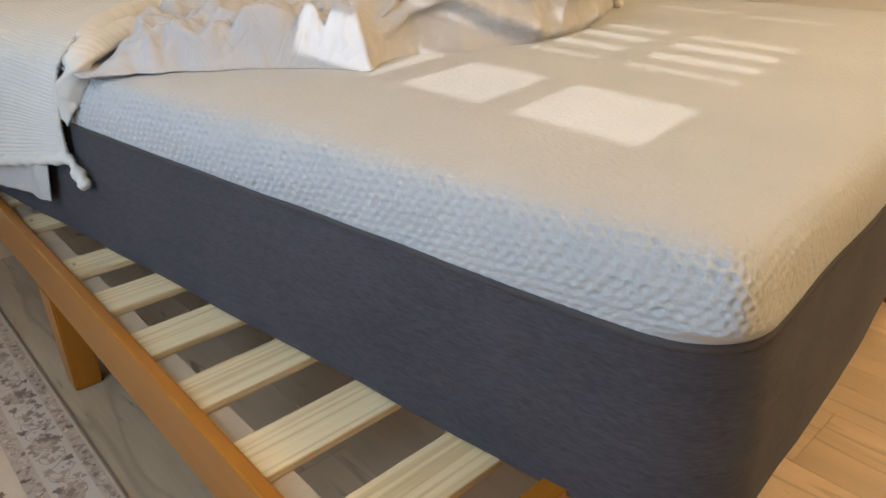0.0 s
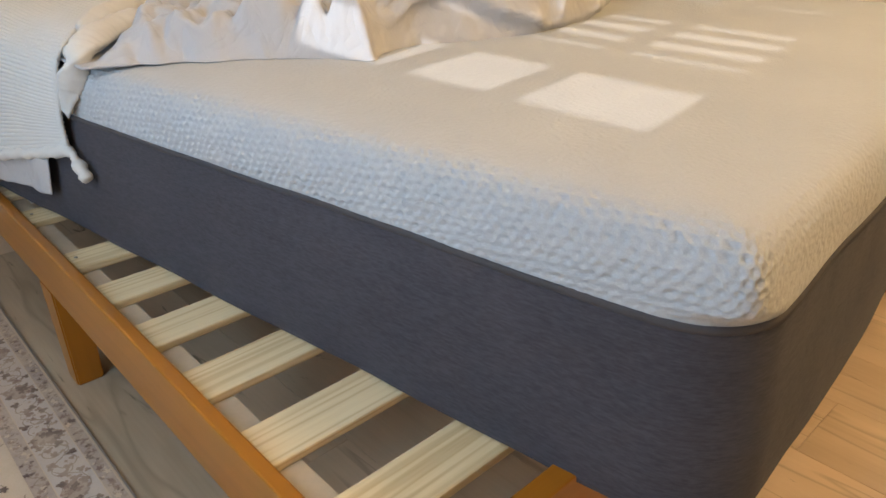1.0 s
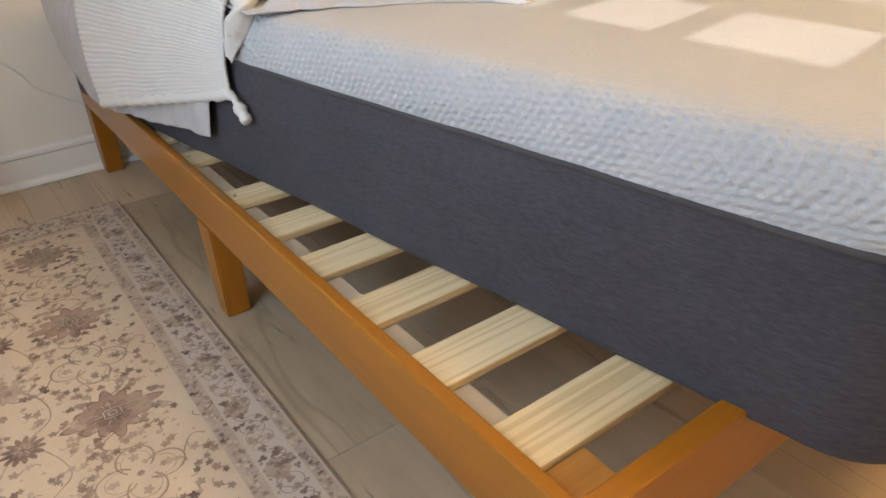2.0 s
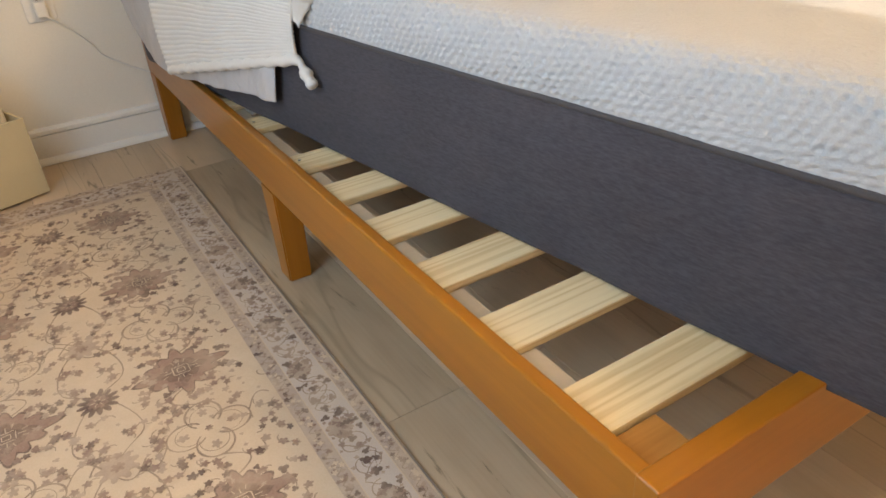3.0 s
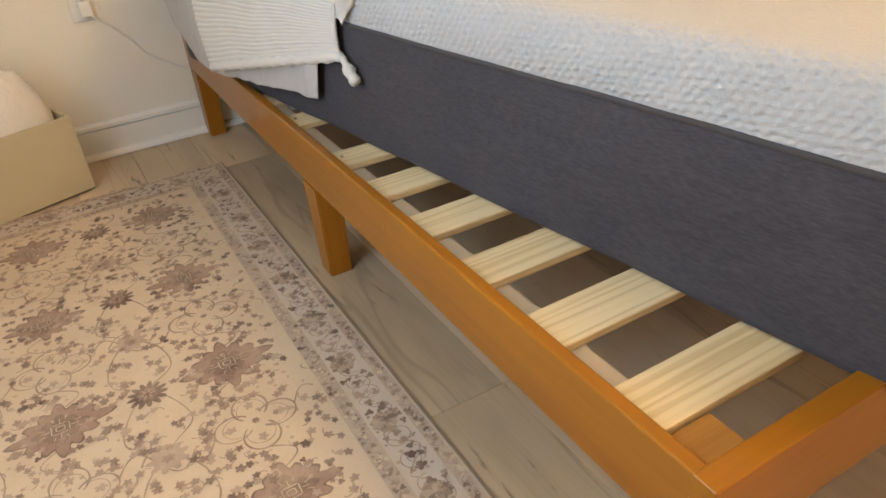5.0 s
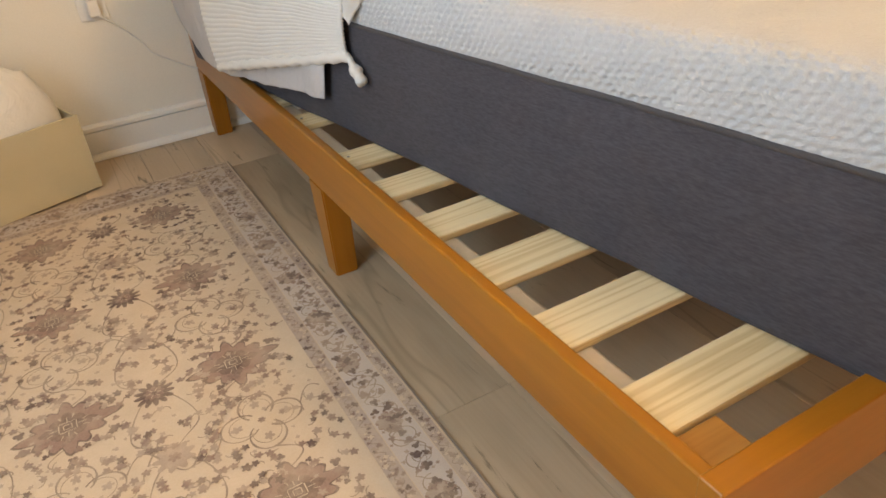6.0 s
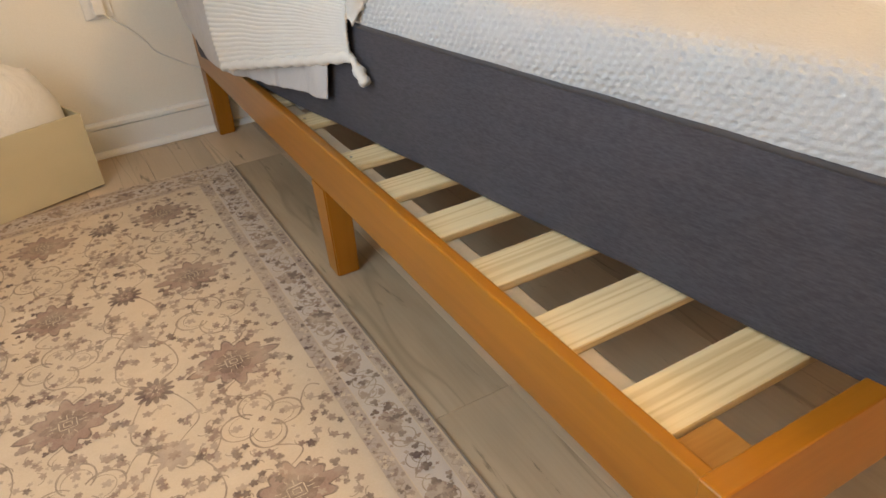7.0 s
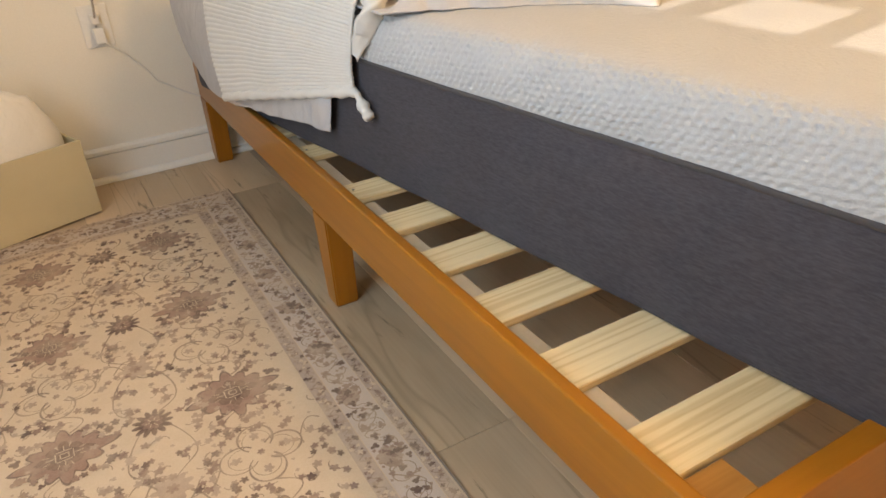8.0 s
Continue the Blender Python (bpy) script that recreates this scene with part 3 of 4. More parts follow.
def creased(bm, depth, sides):
    """Lengthwise grooves that wind slowly round a rolled cloth, as if it were lightly twisted."""
    bm.normal_update()
    for n, v in enumerate(bm.verts):
        around, along = 2 * math.pi * (n % sides) / sides, n // sides
        v.co -= v.normal * depth * (1 - abs(math.sin(1.5 * around + 0.016 * along + 0.5 * fbm(along * 0.03, 0.0)))) ** 2
    return bm


throw = thing("throw_blanket", "cream ribbed knit throw hanging over the mattress side", "blanket")
NEAR = [(0.42, 1.12, 0.675), (0.30, 1.10, 0.672), (0.20, 1.03, 0.668), (0.135, 0.965, 0.660), (0.092, 0.936, 0.625), (0.083, 0.946, 0.565), (0.080, 0.955, 0.522), (0.080, 0.955, 0.477)]
FAR = [(0.42, 1.86, 0.70), (0.30, 1.84, 0.695), (0.18, 1.78, 0.69), (0.07, 1.70, 0.675), (0.000, 1.61, 0.640), (-0.030, 1.56, 0.56), (-0.040, 1.52, 0.46), (-0.040, 1.485, 0.362)]
cloth = part("throw_cloth", drape(NEAR, FAR, 62, 0.0028, 70, 420, 0.012), BLANKET, throw, smooth=True)
solid(cloth, 0.006)
a, b = Vector(NEAR[-1]), Vector(FAR[-1])
tail = [Vector((0.0815, 0.938, 0.470))]
part("hem", tube(tail + [a.lerp(b, k / 40) + Vector((0, 0, -0.005 + 0.002 * math.sin(k * 1.7))) for k in range(41)], [0.006] + [0.0105] * 41, 10), BLANKET, throw, "thick rolled hem", smooth=True)
roll = smooth_path([(0.46, 1.10, 0.655), (0.34, 1.07, 0.655), (0.235, 1.005, 0.654), (0.155, 0.930, 0.650), (0.115, 0.898, 0.632), (0.099, 0.915, 0.585), (0.092, 0.945, 0.540)], 180)
part("folded_edge", creased(tube(roll, [(0.0155 + 0.004 * math.sin(math.pi * k / 180) - 0.008 * step(132, 180, k)) * (1 + 0.015 * math.sin(k * 1.05) + 0.30 * fbm(k * 0.06, 0.0)) for k in range(181)], 28, 0.85), 0.008, 28), BLANKET, throw, smooth=True)
back = smooth_path([(0.50, 1.19, 0.668), (0.38, 1.155, 0.672), (0.28, 1.09, 0.672), (0.20, 1.02, 0.668), (0.15, 0.965, 0.655)], 90)
part("folded_edge", creased(tube(back, [(0.015 + 0.006 * math.sin(math.pi * k / 90)) * (1 + 0.30 * fbm(k * 0.09, 3.0)) for k in range(91)], 24, 0.8), 0.008, 24), BLANKET, throw, smooth=True)
part("edge_cord", tube(smooth_path(NEAR[3:], 60), [0.004 + 0.0016 * math.sin(k * 2.4) for k in range(61)], 8), BLANKET, throw, smooth=True)


def tassel(base, tip, parent):
    base, tip = Vector(base), Vector(tip)
    d = tip - base
    pts = [base + d * (k / 18) for k in range(19)]
    rad = [0.006 + 0.0065 * math.exp(-((k - 9) / 3.0) ** 2) + 0.0055 * math.exp(-((k - 15.5) / 2.6) ** 2) for k in range(19)]
    bm = tube(pts, rad, 12)
    for v in bm.verts:
        v.co += 0.002 * Vector((fbm(v.co.x * 160, v.co.y * 160, v.co.z * 160), fbm(v.co.y * 160, v.co.z * 160), fbm(v.co.z * 160, v.co.x * 160)))
    return part("tassel", bm, BLANKET, parent, "knotted tassel", smooth=True)


tassel((0.081, 0.941, 0.472), (0.084, 0.899, 0.434), throw)
tassel((1.262, 0.712, 0.660), (1.285, 0.705, 0.628), throw)

SHEET_NEAR = [(0.16, 1.03, 0.630), (0.105, 1.02, 0.615), (0.084, 1.02, 0.55), (0.072, 1.03, 0.45), (0.066, 1.042, 0.374)]
SHEET_MID = [(0.07, 1.50, 0.640), (0.02, 1.50, 0.61), (-0.006, 1.50, 0.53), (-0.010, 1.50, 0.42), (-0.012, 1.50, 0.328)]
SHEET_FAR = [(0.02, 1.86, 0.66), (-0.030, 1.86, 0.63), (-0.052, 1.855, 0.54), (-0.042, 1.85, 0.43), (-0.030, 1.80, 0.352)]


def sheet_point():
    m = 90
    a, b, c = [smooth_path(p, m) for p in (SHEET_NEAR, SHEET_MID, SHEET_FAR)]

    def fn(u, v):
        k = round(v * m)
        s = 2 * u
        p = a[k].lerp(b[k], s) if s <= 1 else b[k].lerp(c[k], s - 1)
        hang = step(0.2, 0.7, v)
        p = p + Vector((-0.010 * hang * (0.5 + 0.9 * fbm(p.y * 7.0, p.z * 2.0, 9.0, 3)), 0, 0))
        p.z += 0.006 * v * fbm(p.y * 9, 2.0) - 0.022 * v * math.sin(math.pi * max(0.0, s - 1))
        return p
    return fn


sheet = tagged(part("bed_sheet", surface(sheet_point(), 160, 90), SHEET, smooth=True), "white cotton sheet hanging down to the bed rail", "sheet")
solid(sheet, 0.002)

# a white cloth that hangs below the mattress at the far foot corner
hang = surface(lambda u, v: Vector((1.20 + 0.26 * u, -0.036 + 0.012 * u - 0.006 * math.sin(9 * u + 3 * v), 0.308 - v * (0.108 + 0.012 * math.sin(5 * u)))), 24, 24)
solid(tagged(part("hanging_cloth", hang, SHEET, smooth=True), "white cloth hanging under the mattress at the foot", "cloth"), 0.002)

# ---- rug ----
RX0, RX1, RY0, RY1, RZ = -1.06, -0.034, -0.35, 1.763, 0.0064
rug = thing("area_rug", "faded cream oriental rug with umber flowers", "rug")
part("rug_field", box(RX0, RX1, RY0, RY1, 0.0002, RZ, 0.0018, 2), RUG_FIELD, rug)
bm = bmesh.new()
for b in ((RX1 - 0.002, RX1 + 0.003, RY0, RY1), (RX0 - 0.003, RX0 + 0.002, RY0, RY1), (RX0, RX1, RY1 - 0.002, RY1 + 0.003), (RX0, RX1, RY0 - 0.003, RY0 + 0.002)):
    box(*b, 0.0002, RZ - 0.0006, 0.001, 1, bm=bm)
part("bound_edge", bm, RUG_EDGE, rug, "dark bound edge")


class Print:
    """Flat dyed shapes gathered into one thin layer."""

    def __init__(self, level):
        self.v, self.f, self.low, self.count = [], [], level, 0

    @property
    def z(self):
        return self.low + 0.0000024 * (self.count * 23 % 53)

    def poly(self, pts, lift=0.0):
        self.count += 1
        n = len(self.v)
        self.v += [(x, y, self.z + lift) for x, y in pts]
        self.f.append(tuple(range(n, n + len(pts))))

    def line(self, pts, w):
        """A stroke along pts, as quads."""
        self.count += 1
        n = len(self.v)
        for k, (x, y) in enumerate(pts):
            ax, ay = pts[max(k - 1, 0)]
            bx, by = pts[min(k + 1, len(pts) - 1)]
            l = math.hypot(bx - ax, by - ay) or 1.0
            ww = w * (0.75 + 0.5 * noise.noise(Vector((x * 40, y * 40, 0))))
            nx, ny = -(by - ay) / l * ww, (bx - ax) / l * ww
            self.v += [(x + nx, y + ny, self.z), (x - nx, y - ny, self.z)]
        for k in range(len(pts) - 1):
            a = n + 2 * k
            self.f.append((a, a + 1, a + 3, a + 2))

    def flower(self, x, y, r, petals, depth=0.35, turn=0.0, stretch=1.0, n=6, spiky=1.0):
        self.count += 1
        pts = []
        for k in range(petals * n):
            a = 2 * math.pi * k / (petals * n)
            q = abs(math.cos(a * petals / 2)) ** spiky
            rr = r * (1 - depth + depth * q) * (1 + 0.10 * noise.noise(Vector((x * 90 + math.cos(a) * 2, y * 90 + math.sin(a) * 2, 1))))
            px, py = rr * math.cos(a) * stretch, rr * math.sin(a)
            pts.append((x + px * math.cos(turn) - py * math.sin(turn), y + px * math.sin(turn) + py * math.cos(turn)))
        c = len(self.v)
        self.v.append((x, y, self.z))
        self.v += [(px, py, self.z) for px, py in pts]
        m = len(pts)
        self.f += [(c, c + 1 + k, c + 1 + (k + 1) % m) for k in range(m)]

    def toothed(self, x, y, ax, ay, teeth, bite):
        """A pointed, rounded diamond with a toothed rim."""
        self.count += 1
        n, c = teeth * 8, len(self.v)
        self.v.append((x, y, self.z))
        for k in range(n):
            a = 2 * math.pi * k / n
            q = 1 / (abs(math.cos(a)) / ax + abs(math.sin(a)) / ay)
            q = 0.80 * q + 0.20 * 0.80 * min(ax, ay)
            q *= 1 - bite * (0.5 - 0.5 * math.cos(teeth * a)) ** 2 + 0.05 * noise.noise(Vector((x * 60 + 3 * math.cos(a), y * 60 + 3 * math.sin(a), 5)))
            self.v.append((x + q * math.cos(a), y + q * math.sin(a), self.z))
        self.f += [(c, c + 1 + k, c + 1 + (k + 1) % n) for k in range(n)]

    def make(self, name, mat):
        me = bpy.data.meshes.new(name)
        me.from_pydata(self.v, [], self.f)
        me.materials.append(mat.m)
        ob = new(name, me)
        ob.parent = rug
        ob["kind"] = "stuff"
        return ob


rnd = random.Random(11)
ground, guard, lines, outer, body, wash, pale, mid, dark, light = [Print(RZ + 0.00013 * k) for k in range(1, 11)]


def inside(x, y, m=0.10):
    m += 0.021
    return RX0 + m < x < RX1 - m and RY0 + m < y < RY1 - m


def sprig(x, y, size, turn, bold):
    """A curled twig with a few lobed leaves."""
    if not inside(x, y, 0.101):
        return
    arc = [(x + size * (0.9 * s) * math.cos(turn + 1.6 * s), y + size * (0.9 * s) * math.sin(turn + 1.6 * s)) for s in [k / 7 for k in range(8)]]
    lines.line(arc, 0.0012)
    for s, side in ((0.45, 1), (1.0, -0.6)):
        a = turn + 1.6 * s + 1.1 * side
        lx, ly = x + size * (0.9 * s) * math.cos(turn + 1.6 * s) + 0.007 * math.cos(a), y + size * (0.9 * s) * math.sin(turn + 1.6 * s) + 0.007 * math.sin(a)
        if inside(lx, ly, 0.104):
            (dark if rnd.random() < bold else mid if rnd.random() < 0.7 else pale).flower(lx, ly, rnd.uniform(0.0060, 0.0092), 5, 0.55, a, rnd.uniform(0.9, 1.3), 5)


def medallion(x, y, s, strong):
    """Leafy lozenge, pointed to both sides, with a dark rim, a darker heart and a pale fret."""
    s *= 1.0 if strong else 0.96
    outer.toothed(x, y, 0.092 * s, 0.073 * s, 12, 0.24)
    body.toothed(x, y, 0.085 * s, 0.067 * s, 12, 0.24)
    wash.toothed(x, y, 0.050 * s, 0.041 * s, 8, 0.14)
    for k in range(14):
        a, q = rnd.uniform(0, 6.283), rnd.uniform(0.030, 0.056) * s
        (pale if rnd.random() < 0.6 else mid).flower(x + 1.2 * q * math.cos(a), y + 0.9 * q * math.sin(a), rnd.uniform(0.003, 0.007), 5, 0.5, a, 1.3, 4)
    for k in range(10):
        a = 2 * math.pi * (k + 0.5) / 10
        q = 1 / (abs(math.cos(a)) / 0.094 + abs(math.sin(a)) / 0.078) * s * 1.04
        (outer if rnd.random() < 0.5 else mid).flower(x + q * math.cos(a), y + q * math.sin(a), rnd.uniform(0.006, 0.010) * s, 3, 0.5, a, 1, 6)
    dark.toothed(x, y, 0.029 * s, 0.025 * s, 4, 0.05)
    # pale square fret with a bar out of each side
    for r, w in ((0.019, 0.0009), (0.009, 0.0008)):
        ring = [(x + r * s * math.cos(a), y + 0.85 * r * s * math.sin(a)) for a in [math.pi / 4 + math.pi / 2 * k for k in range(5)]]
        for p, q in zip(ring, ring[1:]):
            light.line([(p[0] + (q[0] - p[0]) * t, p[1] + (q[1] - p[1]) * t) for t in (0.05, 0.5, 0.95)], w)
    for k in range(4):
        a = math.pi / 2 * k
        light.line([(x + q * s * math.cos(a), y + 0.85 * q * s * math.sin(a)) for q in (0.016, 0.022, 0.028)], 0.0008)
        for t in (-0.35, 0.35):
            light.line([(x + q * s * math.cos(a + t), y + 0.85 * q * s * math.sin(a + t)) for q in (0.024, 0.029, 0.034)], 0.0007)


def quatrefoil(x, y, s):
    """Open flower drawn in line with four scrolled petals."""
    for k in range(4):
        a = math.pi / 2 * k
        ca, sa = math.cos(a), math.sin(a)
        loop = []
        for i in range(25):
            t = -2.5 + 5.0 * i / 24
            px, py = 0.030 + 0.026 * math.cos(t), 0.024 * math.sin(t)
            loop.append((x + s * (px * ca - py * sa), y + s * (px * sa + py * ca)))
        lines.line(loop, 0.0021)
        pale.flower(x + s * 0.034 * ca, y + s * 0.034 * sa, 0.009, 5, 0.5, a, 1.2, 4)
        vine = []
        for i in range(22):
            q = 0.055 + 0.095 * i / 21
            px, py = q, 0.030 * math.sin(6.5 * (q - 0.055) / 0.095 * 0.95)
            vx, vy = x + s * (px * ca - py * sa), y + s * (px * sa + py * ca)
            if not inside(vx, vy, 0.104):
                break
            vine.append((vx, vy))
        if len(vine) > 4:
            lines.line(vine, 0.0017)
        loop2 = [(x + 0.8 * (px - x), y + 0.8 * (py - y)) for px, py in loop[3:-3]]
        lines.line(loop2, 0.0008)
    mid.flower(x, y, 0.007, 6, 0.4)


XP, YP, XO, YO = 0.284, 0.348, -0.272, 0.838
for i in range(-1, 9):
    for j in range(-4, 4):
        x, y = XO - XP / 2 * i, YO + YP * j
        if i % 2 == 0:
            if inside(x, y, 0.13):
                medallion(x, y, rnd.uniform(0.92, 1.06), (i // 2 + j) % 2 == 0 or rnd.random() < 0.6)
            if inside(x, y + YP / 2, 0.14):
                quatrefoil(x, y + YP / 2, 1.22)
        else:
            if inside(x, y, 0.12):
                outer.flower(x, y, 0.036, 13, 0.40, 0.3, 1.0, 6)
                mid.flower(x, y, 0.019, 9, 0.3, 0.1, 1.0, 5)
                for q in range(6):
                    light.line([(x + r * math.cos(q * 1.047), y + r * math.sin(q * 1.047)) for r in (0.004, 0.009, 0.013)], 0.0008)
                dark.flower(x, y, 0.006, 7, 0.4, 0.4, 1.0, 5)
            if inside(x, y + YP / 2, 0.13):
                pale.flower(x, y + YP / 2, 0.032, 9, 0.45, 0.2, 1.1, 5)
                mid.flower(x, y + YP / 2, 0.011, 6, 0.5, 0.2, 1.1, 4)
        # long wandering vines that tie the flowers together
        for sgn in ((-1, 1) if i % 2 else ()):
            vine = []
            for s in range(26):
                t = s / 25
                vx = x + 0.055 * math.sin(2 * math.pi * t) * sgn
                vy = y + YP * (t - 0.5) + 0.012 * math.sin(14 * t + i)
                if not inside(vx, vy, 0.108):
                    break
                vine.append((vx, vy))
            if len(vine) > 6:
                lines.line(vine, 0.0015)
placed = [(XO - XP / 2 * i, YO + YP * j) for i in range(-1, 9) for j in range(-4, 4)]
open_flowers = [(x, y + YP / 2) for x, y in placed if round((XO - x) / (XP / 2)) % 2 == 0]
for k in range(6500):
    x, y = rnd.uniform(RX0 + 0.10, RX1 - 0.10), rnd.uniform(RY0 + 0.10, RY1 - 0.10)
    if all((x - a) ** 2 + (y - b) ** 2 > 0.0240 ** 2 for a, b in placed) and all((x - a) ** 2 + (y - b) ** 2 > 0.058 ** 2 for a, b in placed[:80]) and all((x - a) ** 2 + (y - b) ** 2 > 0.062 ** 2 for a, b in open_flowers):
        placed.append((x, y))
        sprig(x, y, rnd.uniform(0.020, 0.038), rnd.uniform(0, 6.283), 0.24)

# faint worn leaflets between the sprigs
faint, spots = Print(RZ + 0.00013), []
for k in range(1600):
    x, y = rnd.uniform(RX0 + 0.125, RX1 - 0.125), rnd.uniform(RY0 + 0.125, RY1 - 0.125)
    if all((x - a) ** 2 + (y - b) ** 2 > 0.07 ** 2 for a, b in placed[:80]) and all((x - a) ** 2 + (y - b) ** 2 > 0.0165 ** 2 for a, b in spots):
        spots.append((x, y))
        faint.flower(x, y, rnd.uniform(0.003, 0.0056), rnd.choice((3, 4, 5)), 0.5, rnd.uniform(0, 6.283), rnd.uniform(0.8, 1.4), 4)

# border: two narrow guard bands and a flowered main band
B0, B1, B2, B3 = 0.004, 0.027, 0.088, 0.117


def band(a, b, target):
    for x0, x1, y0, y1 in ((RX1 - b, RX1 - a, RY0 + a, RY1 - a), (RX0 + a, RX0 + b, RY0 + a, RY1 - a), (RX0 + b, RX1 - b, RY1 - b, RY1 - a), (RX0 + b, RX1 - b, RY0 + a, RY0 + b)):
        target.poly([(x0, y0), (x1, y0), (x1, y1), (x0, y1)])


band(B1, B2, ground)
band(B0, B1, guard)
band(B2, B3, guard)
for a in (B0, B1, B2, B3):
    band(a - 0.0008, a + 0.0008, light)


def border_run(length, place):
    """Worn guard motifs, main flowers and a scrolling stem along one side; place(s, d) gives the point s along and d in."""
    middle = (B1 + B2) / 2
    s = 0.02
    while s < length - 0.02:
        for d0, d1 in ((B0, B1), (B2, B3)):
            for k in range(5):
                x, y = place(s + rnd.uniform(0, 0.021), rnd.uniform(d0 + 0.004, d1 - 0.004))
                rnd.choice((mid, mid, pale, pale, dark, light)).flower(x, y, rnd.uniform(0.0024, 0.0058), rnd.choice((3, 4, 5)), 0.5, rnd.uniform(0, 6), rnd.uniform(0.7, 1.5), 4)
            bend = [place(s + 0.021 * i / 8, (d0 + d1) / 2 + 0.006 * math.sin(2 * math.pi * i / 8)) for i in range(9)]
            lines.line(bend, 0.0009)
        s += 0.021
    # one stem swings from side to side, with curled twigs and three-lobed leaves
    stem = [place(0.03 + i * 0.006, middle + 0.019 * math.sin(0.42 * i) + 0.003 * rnd.uniform(-1, 1)) for i in range(int((length - 0.06) / 0.006))]
    lines.line(stem, 0.0013)
    s, k = 0.05, 0
    while s < length - 0.05:
        for sg in (-1, 1):
            c0, turn = s + rnd.uniform(-0.01, 0.03), rnd.uniform(-0.4, 0.4)
            curl = [place(c0 + 0.019 * (1 - 0.3 * i / 14) * math.cos(0.33 * i + turn), middle + sg * (0.004 + 0.019 * (1 - 0.3 * i / 14) * math.sin(0.33 * i + turn))) for i in range(15)]
            lines.line(curl, 0.0011)
        for i in range(7):
            x, y = place(s + rnd.uniform(-0.025, 0.030), rnd.uniform(B1 + 0.006, B2 - 0.006))
            (dark if rnd.random() < 0.45 else mid).flower(x, y, rnd.uniform(0.0050, 0.0085), 3, 0.55, rnd.uniform(0, 6), rnd.uniform(0.9, 1.4), 6)
        for i in range(6):
            x, y = place(s + rnd.uniform(-0.025, 0.030), rnd.uniform(B1 + 0.005, B2 - 0.005))
            rnd.choice((mid, pale)).flower(x, y, rnd.uniform(0.0025, 0.0048), 4, 0.5, rnd.uniform(0, 6), 1.2, 4)
        if k % 3 == 0:
            x, y = place(s, middle + rnd.uniform(-0.008, 0.008))
            body.toothed(x, y, 0.028, 0.031, 9, 0.30)
            pale.flower(x, y, 0.021, 8, 0.35, 0.2, 1.1, 5)
            for i in range(9):
                a, q = rnd.uniform(0, 6.283), rnd.uniform(0.004, 0.024)
                rnd.choice((mid, dark, mid)).flower(x + q * math.cos(a), y + q * math.sin(a), rnd.uniform(0.003, 0.007), 4, 0.5, a, 1.5, 4)
        s += 0.056
        k += 1


border_run(RY1 - RY0, lambda s, d: (RX1 - d, RY0 + s))
border_run(RY1 - RY0, lambda s, d: (RX0 + d, RY0 + s))
border_run(RX1 - RX0, lambda s, d: (RX0 + s, RY1 - d))
border_run(RX1 - RX0, lambda s, d: (RX0 + s, RY0 + d))
ground.make("border_ground", RUG_BORDER)
guard.make("guard_band", RUG_GUARD)
body.make("palmette_dye", RUG_BODY)
wash.make("palmette_wash", RUG_WASH)
pale.make("pale_dye", RUG_PALE)
faint.make("faint_dye", RUG_PALE)
lines.make("vine_dye", RUG_LINE)
mid.make("taupe_dye", RUG_MID)
outer.make("palmette_outline", RUG_DARK)
dark.make("umber_dye", RUG_DARK)
light.make("cream_dye", RUG_FIELD)

# ---- fabric bin with a rolled white fleece ----
BINPOSE = pose(-0.374, 1.832, 0.0068, 0, 0, 180 + 19)
storage = thing("storage_bin", "beige canvas storage bin standing by the baseboard", "storage bin", at=BINPOSE)
BW, BD, BH, T = 0.40, 0.20, 0.212, 0.006
for nm, b in (("front_panel", (0, BW, -T, 0)), ("back_panel", (0, BW, -BD, -BD + T)), ("side_panel", (0, T, -BD + T, -T)), ("side_panel", (BW - T, BW, -BD + T, -T))):
    bm = box(*b, 0, BH, 0.002, 2)
    part(nm, bm, BIN, storage)
part("bottom_panel", box(T, BW - T, -BD + T, -T, 0.001, 0.006), BINDARK, storage)
part("rim_binding", box(-0.001, BW + 0.001, -T - 0.001, 0.001, BH - 0.004, BH + 0.001, 0.001), BIN, storage)
part("pull_loop", tube(smooth_path([(0.012, -BD + 0.002, BH - 0.01), (0.004, -BD - 0.004, BH + 0.016), (0.014, -BD - 0.004, BH + 0.030), (0.026, -BD, BH + 0.018), (0.034, -BD + 0.002, BH - 0.01)], 24), 0.0018, 6), BIN, storage, smooth=True)


def fleece_point(u, v):
    a, b = u * 6.28318, (v - 0.5) * 3.14159
    x, y, z = math.cos(b) * math.cos(a), math.cos(b) * math.sin(a), math.sin(b)
    sq = lambda q: math.copysign(abs(q) ** 0.8, q)
    fold = 0.42 * ridge(x * 1.4, y * 1.4, z * 1.4 + 4, 5) - 0.20
    roll = -0.12 * math.exp(-((x - 0.25) / 0.16) ** 2) * max(0, z)
    r = 1 + fold + roll
    return Vector((0.202 + 0.184 * sq(x) * min(r, 1.03), -0.098 + 0.088 * sq(y) * min(r, 1.02), 0.200 + 0.158 * z * r))


bm = surface(fleece_point, 72, 40)
bmesh.ops.remove_doubles(bm, verts=bm.verts, dist=0.0004)
fleece = tagged(part("fleece_blanket", bm, FLEECE, smooth=True), "rolled white fleece blanket bulging out of the bin", "blanket")
fleece.matrix_world = BINPOSE

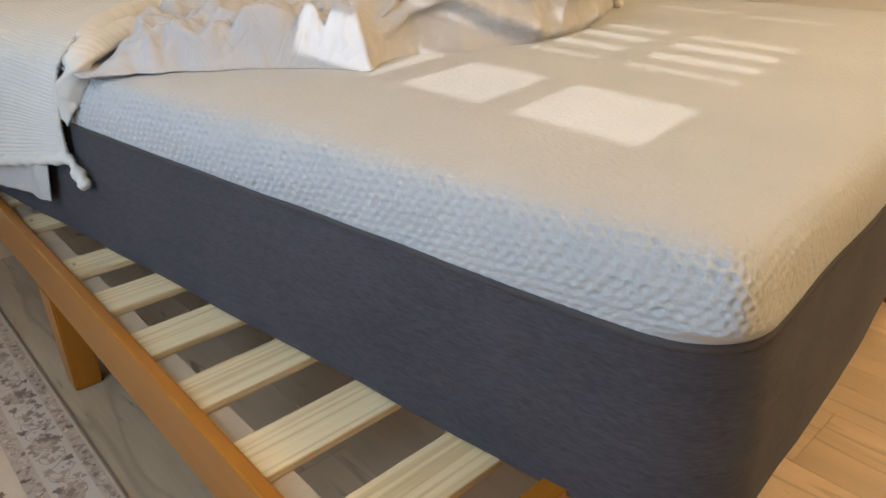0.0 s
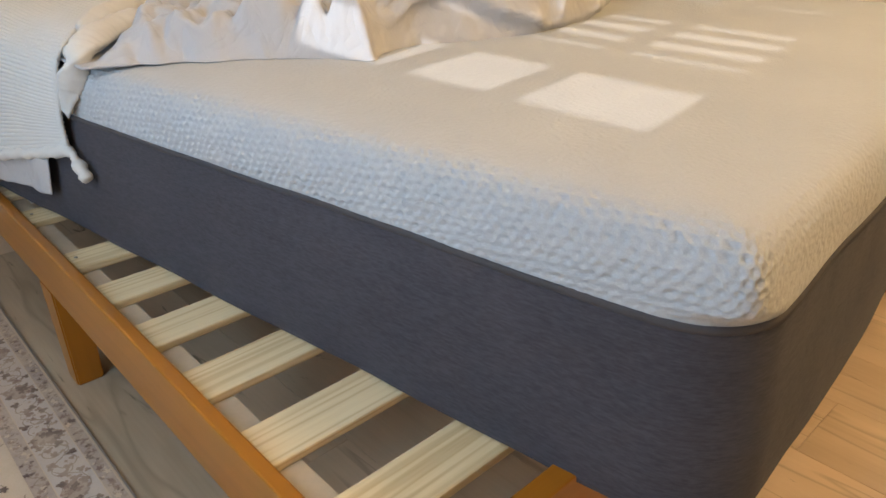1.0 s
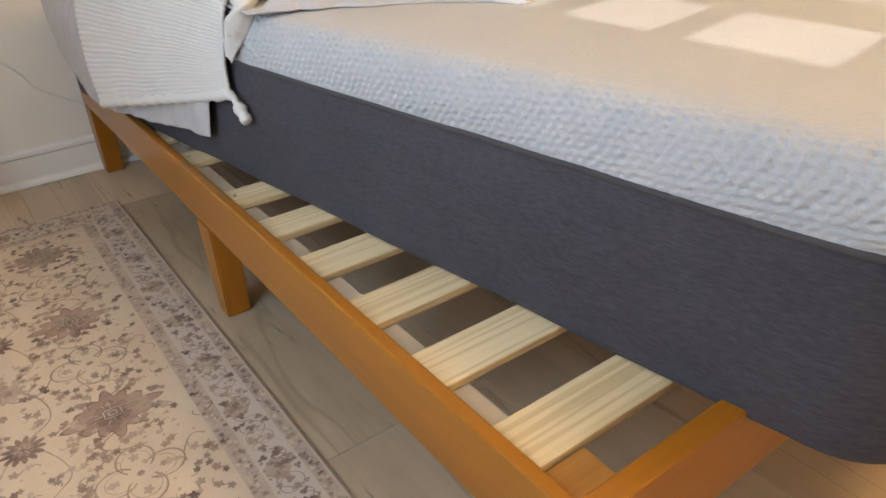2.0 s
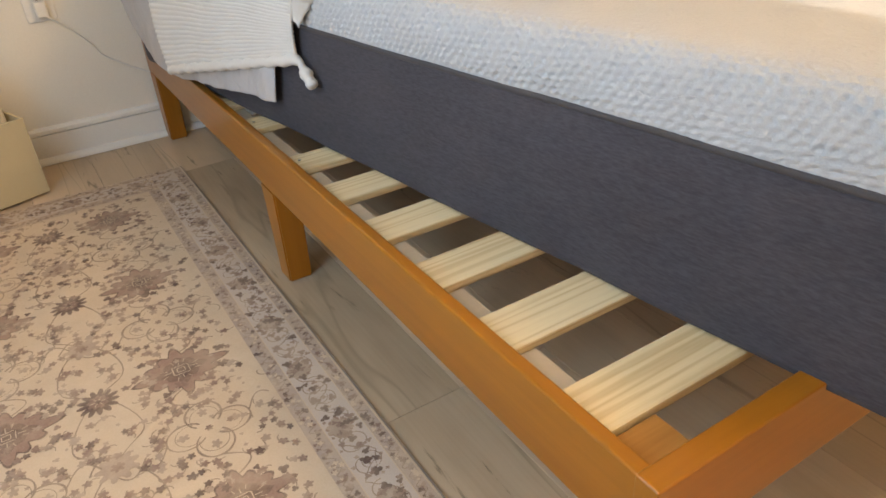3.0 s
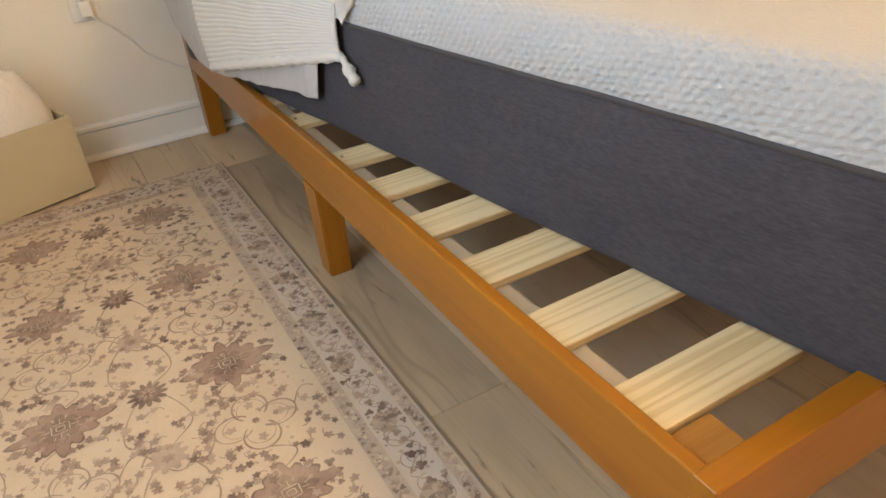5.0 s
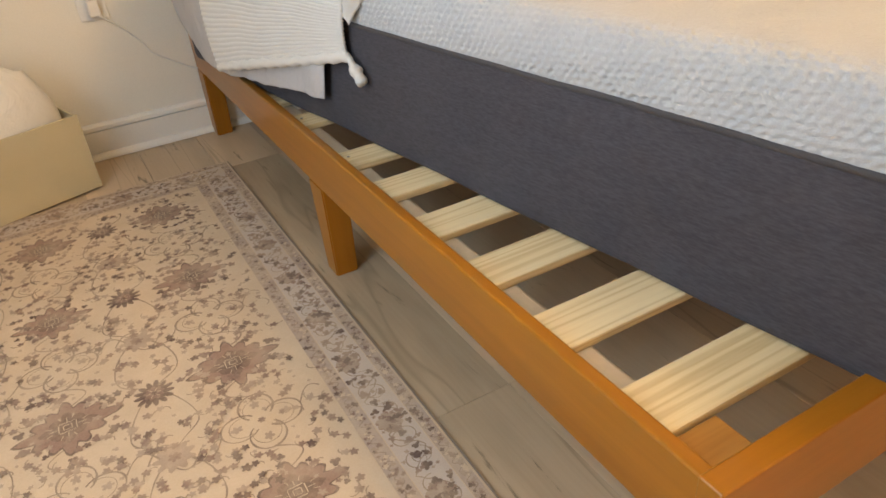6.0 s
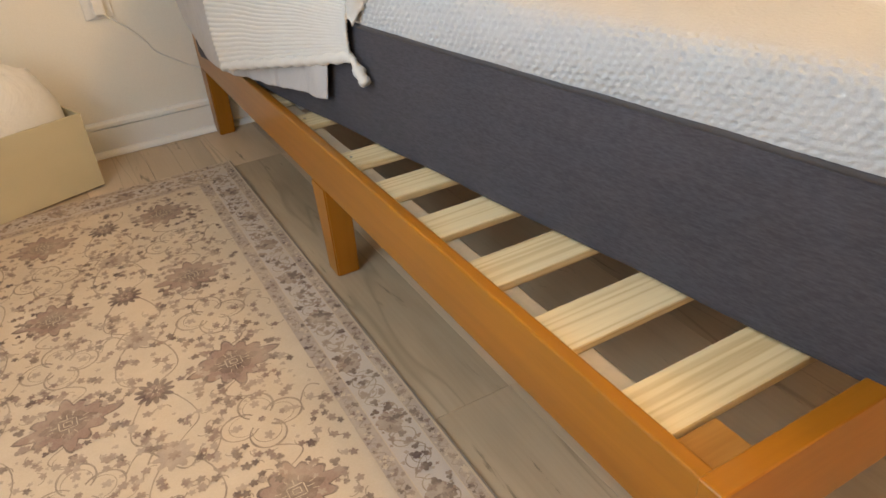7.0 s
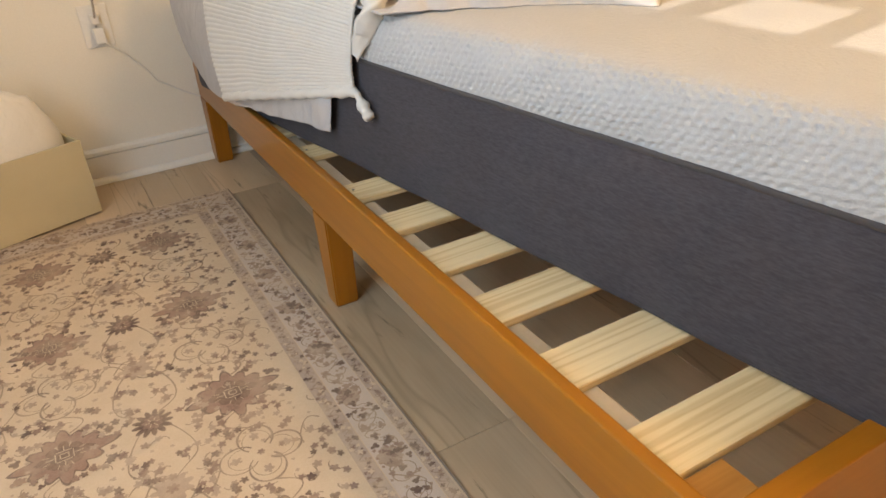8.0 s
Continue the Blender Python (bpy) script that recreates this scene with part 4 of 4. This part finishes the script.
# ---- outlet, plug and cord ----
outlet = thing("wall_outlet", "white double wall outlet on the cream wall", "outlet")
OX, OZ = -0.238, 0.461
part("cover_plate", box(OX - 0.039, OX + 0.039, NORTH - 0.0065, NORTH - 0.0005, OZ - 0.059, OZ + 0.059, 0.003, 3), PLASTIC, outlet)
for dz in (-0.02, 0.02):
    s = part("socket", box(OX - 0.0165, OX + 0.0165, NORTH - 0.0085, NORTH - 0.0065, OZ + dz - 0.0145, OZ + dz + 0.0145, 0.002), PLASTIC, outlet)
    # slots are thin raised strips, the shade inside the holes put into their colour
    for dx in (-0.0063, 0.0063):
        part("slot", box(OX + dx - 0.001, OX + dx + 0.001, NORTH - 0.009, NORTH - 0.0084, OZ + dz - 0.003, OZ + dz + 0.006), SLOT_SHADE, s)
part("plate_screw", box(OX - 0.003, OX + 0.003, NORTH - 0.0075, NORTH - 0.0062, OZ - 0.003, OZ + 0.003, 0.001), METAL, outlet)
plug = thing("charger_plug", "white charger plugged in with a thin cord", "charger")
part("plug_body", box(OX - 0.013, OX + 0.017, NORTH - 0.030, NORTH - 0.0092, OZ - 0.046, OZ - 0.002, 0.005, 3), PLASTIC, plug)
cord = smooth_path([(OX + 0.010, NORTH - 0.030, OZ - 0.044), (OX + 0.030, NORTH - 0.024, 0.398), (-0.175, NORTH - 0.012, 0.366), (-0.135, NORTH - 0.008, 0.318), (-0.115, NORTH - 0.006, 0.283), (-0.07, NORTH - 0.006, 0.250), (-0.012, NORTH - 0.006, 0.214), (0.08, NORTH - 0.006, 0.172), (0.2, NORTH - 0.008, 0.13)], 60)
part("cord", tube(cord, 0.0022, 8), PLASTIC, plug, "thin white cord", smooth=True)

# a second plug in the upper socket, with a grey cord that rises along the wall
upper = thing("power_plug", "small white plug with a grey cord going up", "plug")
part("plug_body", box(OX - 0.011, OX + 0.011, NORTH - 0.028, NORTH - 0.0092, OZ + 0.008, OZ + 0.032, 0.004, 3), PLASTIC, upper)
rising = smooth_path([(OX, NORTH - 0.024, OZ + 0.024), (OX + 0.003, NORTH - 0.034, OZ + 0.045), (OX + 0.008, NORTH - 0.020, OZ + 0.085), (OX + 0.016, NORTH - 0.008, OZ + 0.16), (OX + 0.030, NORTH - 0.006, OZ + 0.30)], 40)
part("cord", tube(rising, 0.0032, 8), CORD, upper, "grey cord", smooth=True)

# ---- floor planks ----
floor = tagged(part("floor", box(WEST - 0.12, EAST + 0.12, SOUTH - 0.12, NORTH + 0.12, -0.06, -0.0032), JOINT), "grey-beige wood-look plank floor", "floor", kind="structure")
PLW, PLL, PX = 0.18, 1.22, 0.115
cache = {}
x = PX - PLW * 9
while x < EAST:
    n = round((x - PX) / PLW)
    xa, xb = max(x, WEST), min(x + PLW, EAST)
    start = 0.51 + (0 if n == -1 else (0.43 * n + 0.17 * ((n * n) % 5)) % PLL) - 4 * PLL
    y = start
    while y < NORTH:
        ya, yb = max(y, SOUTH), min(y + PLL, NORTH)
        if yb - ya > 0.02 and xb - xa > 0.02:
            key = (round(xb - xa, 3), round(yb - ya, 3))
            w, l = key
            ob = None
            if key not in cache:
                ob = part("plank", box(-w / 2 + 0.0003, w / 2 - 0.0003, -l / 2 + 0.0003, l / 2 - 0.0003, -0.0042, 0, 0.0006, 1), PLANK, floor)
                cache[key] = ob.data
            else:
                ob = part("plank", None, None, floor, data=cache[key])
            ob.location = ((xa + xb) / 2, (ya + yb) / 2, 0)
        y += PLL
    x += PLW
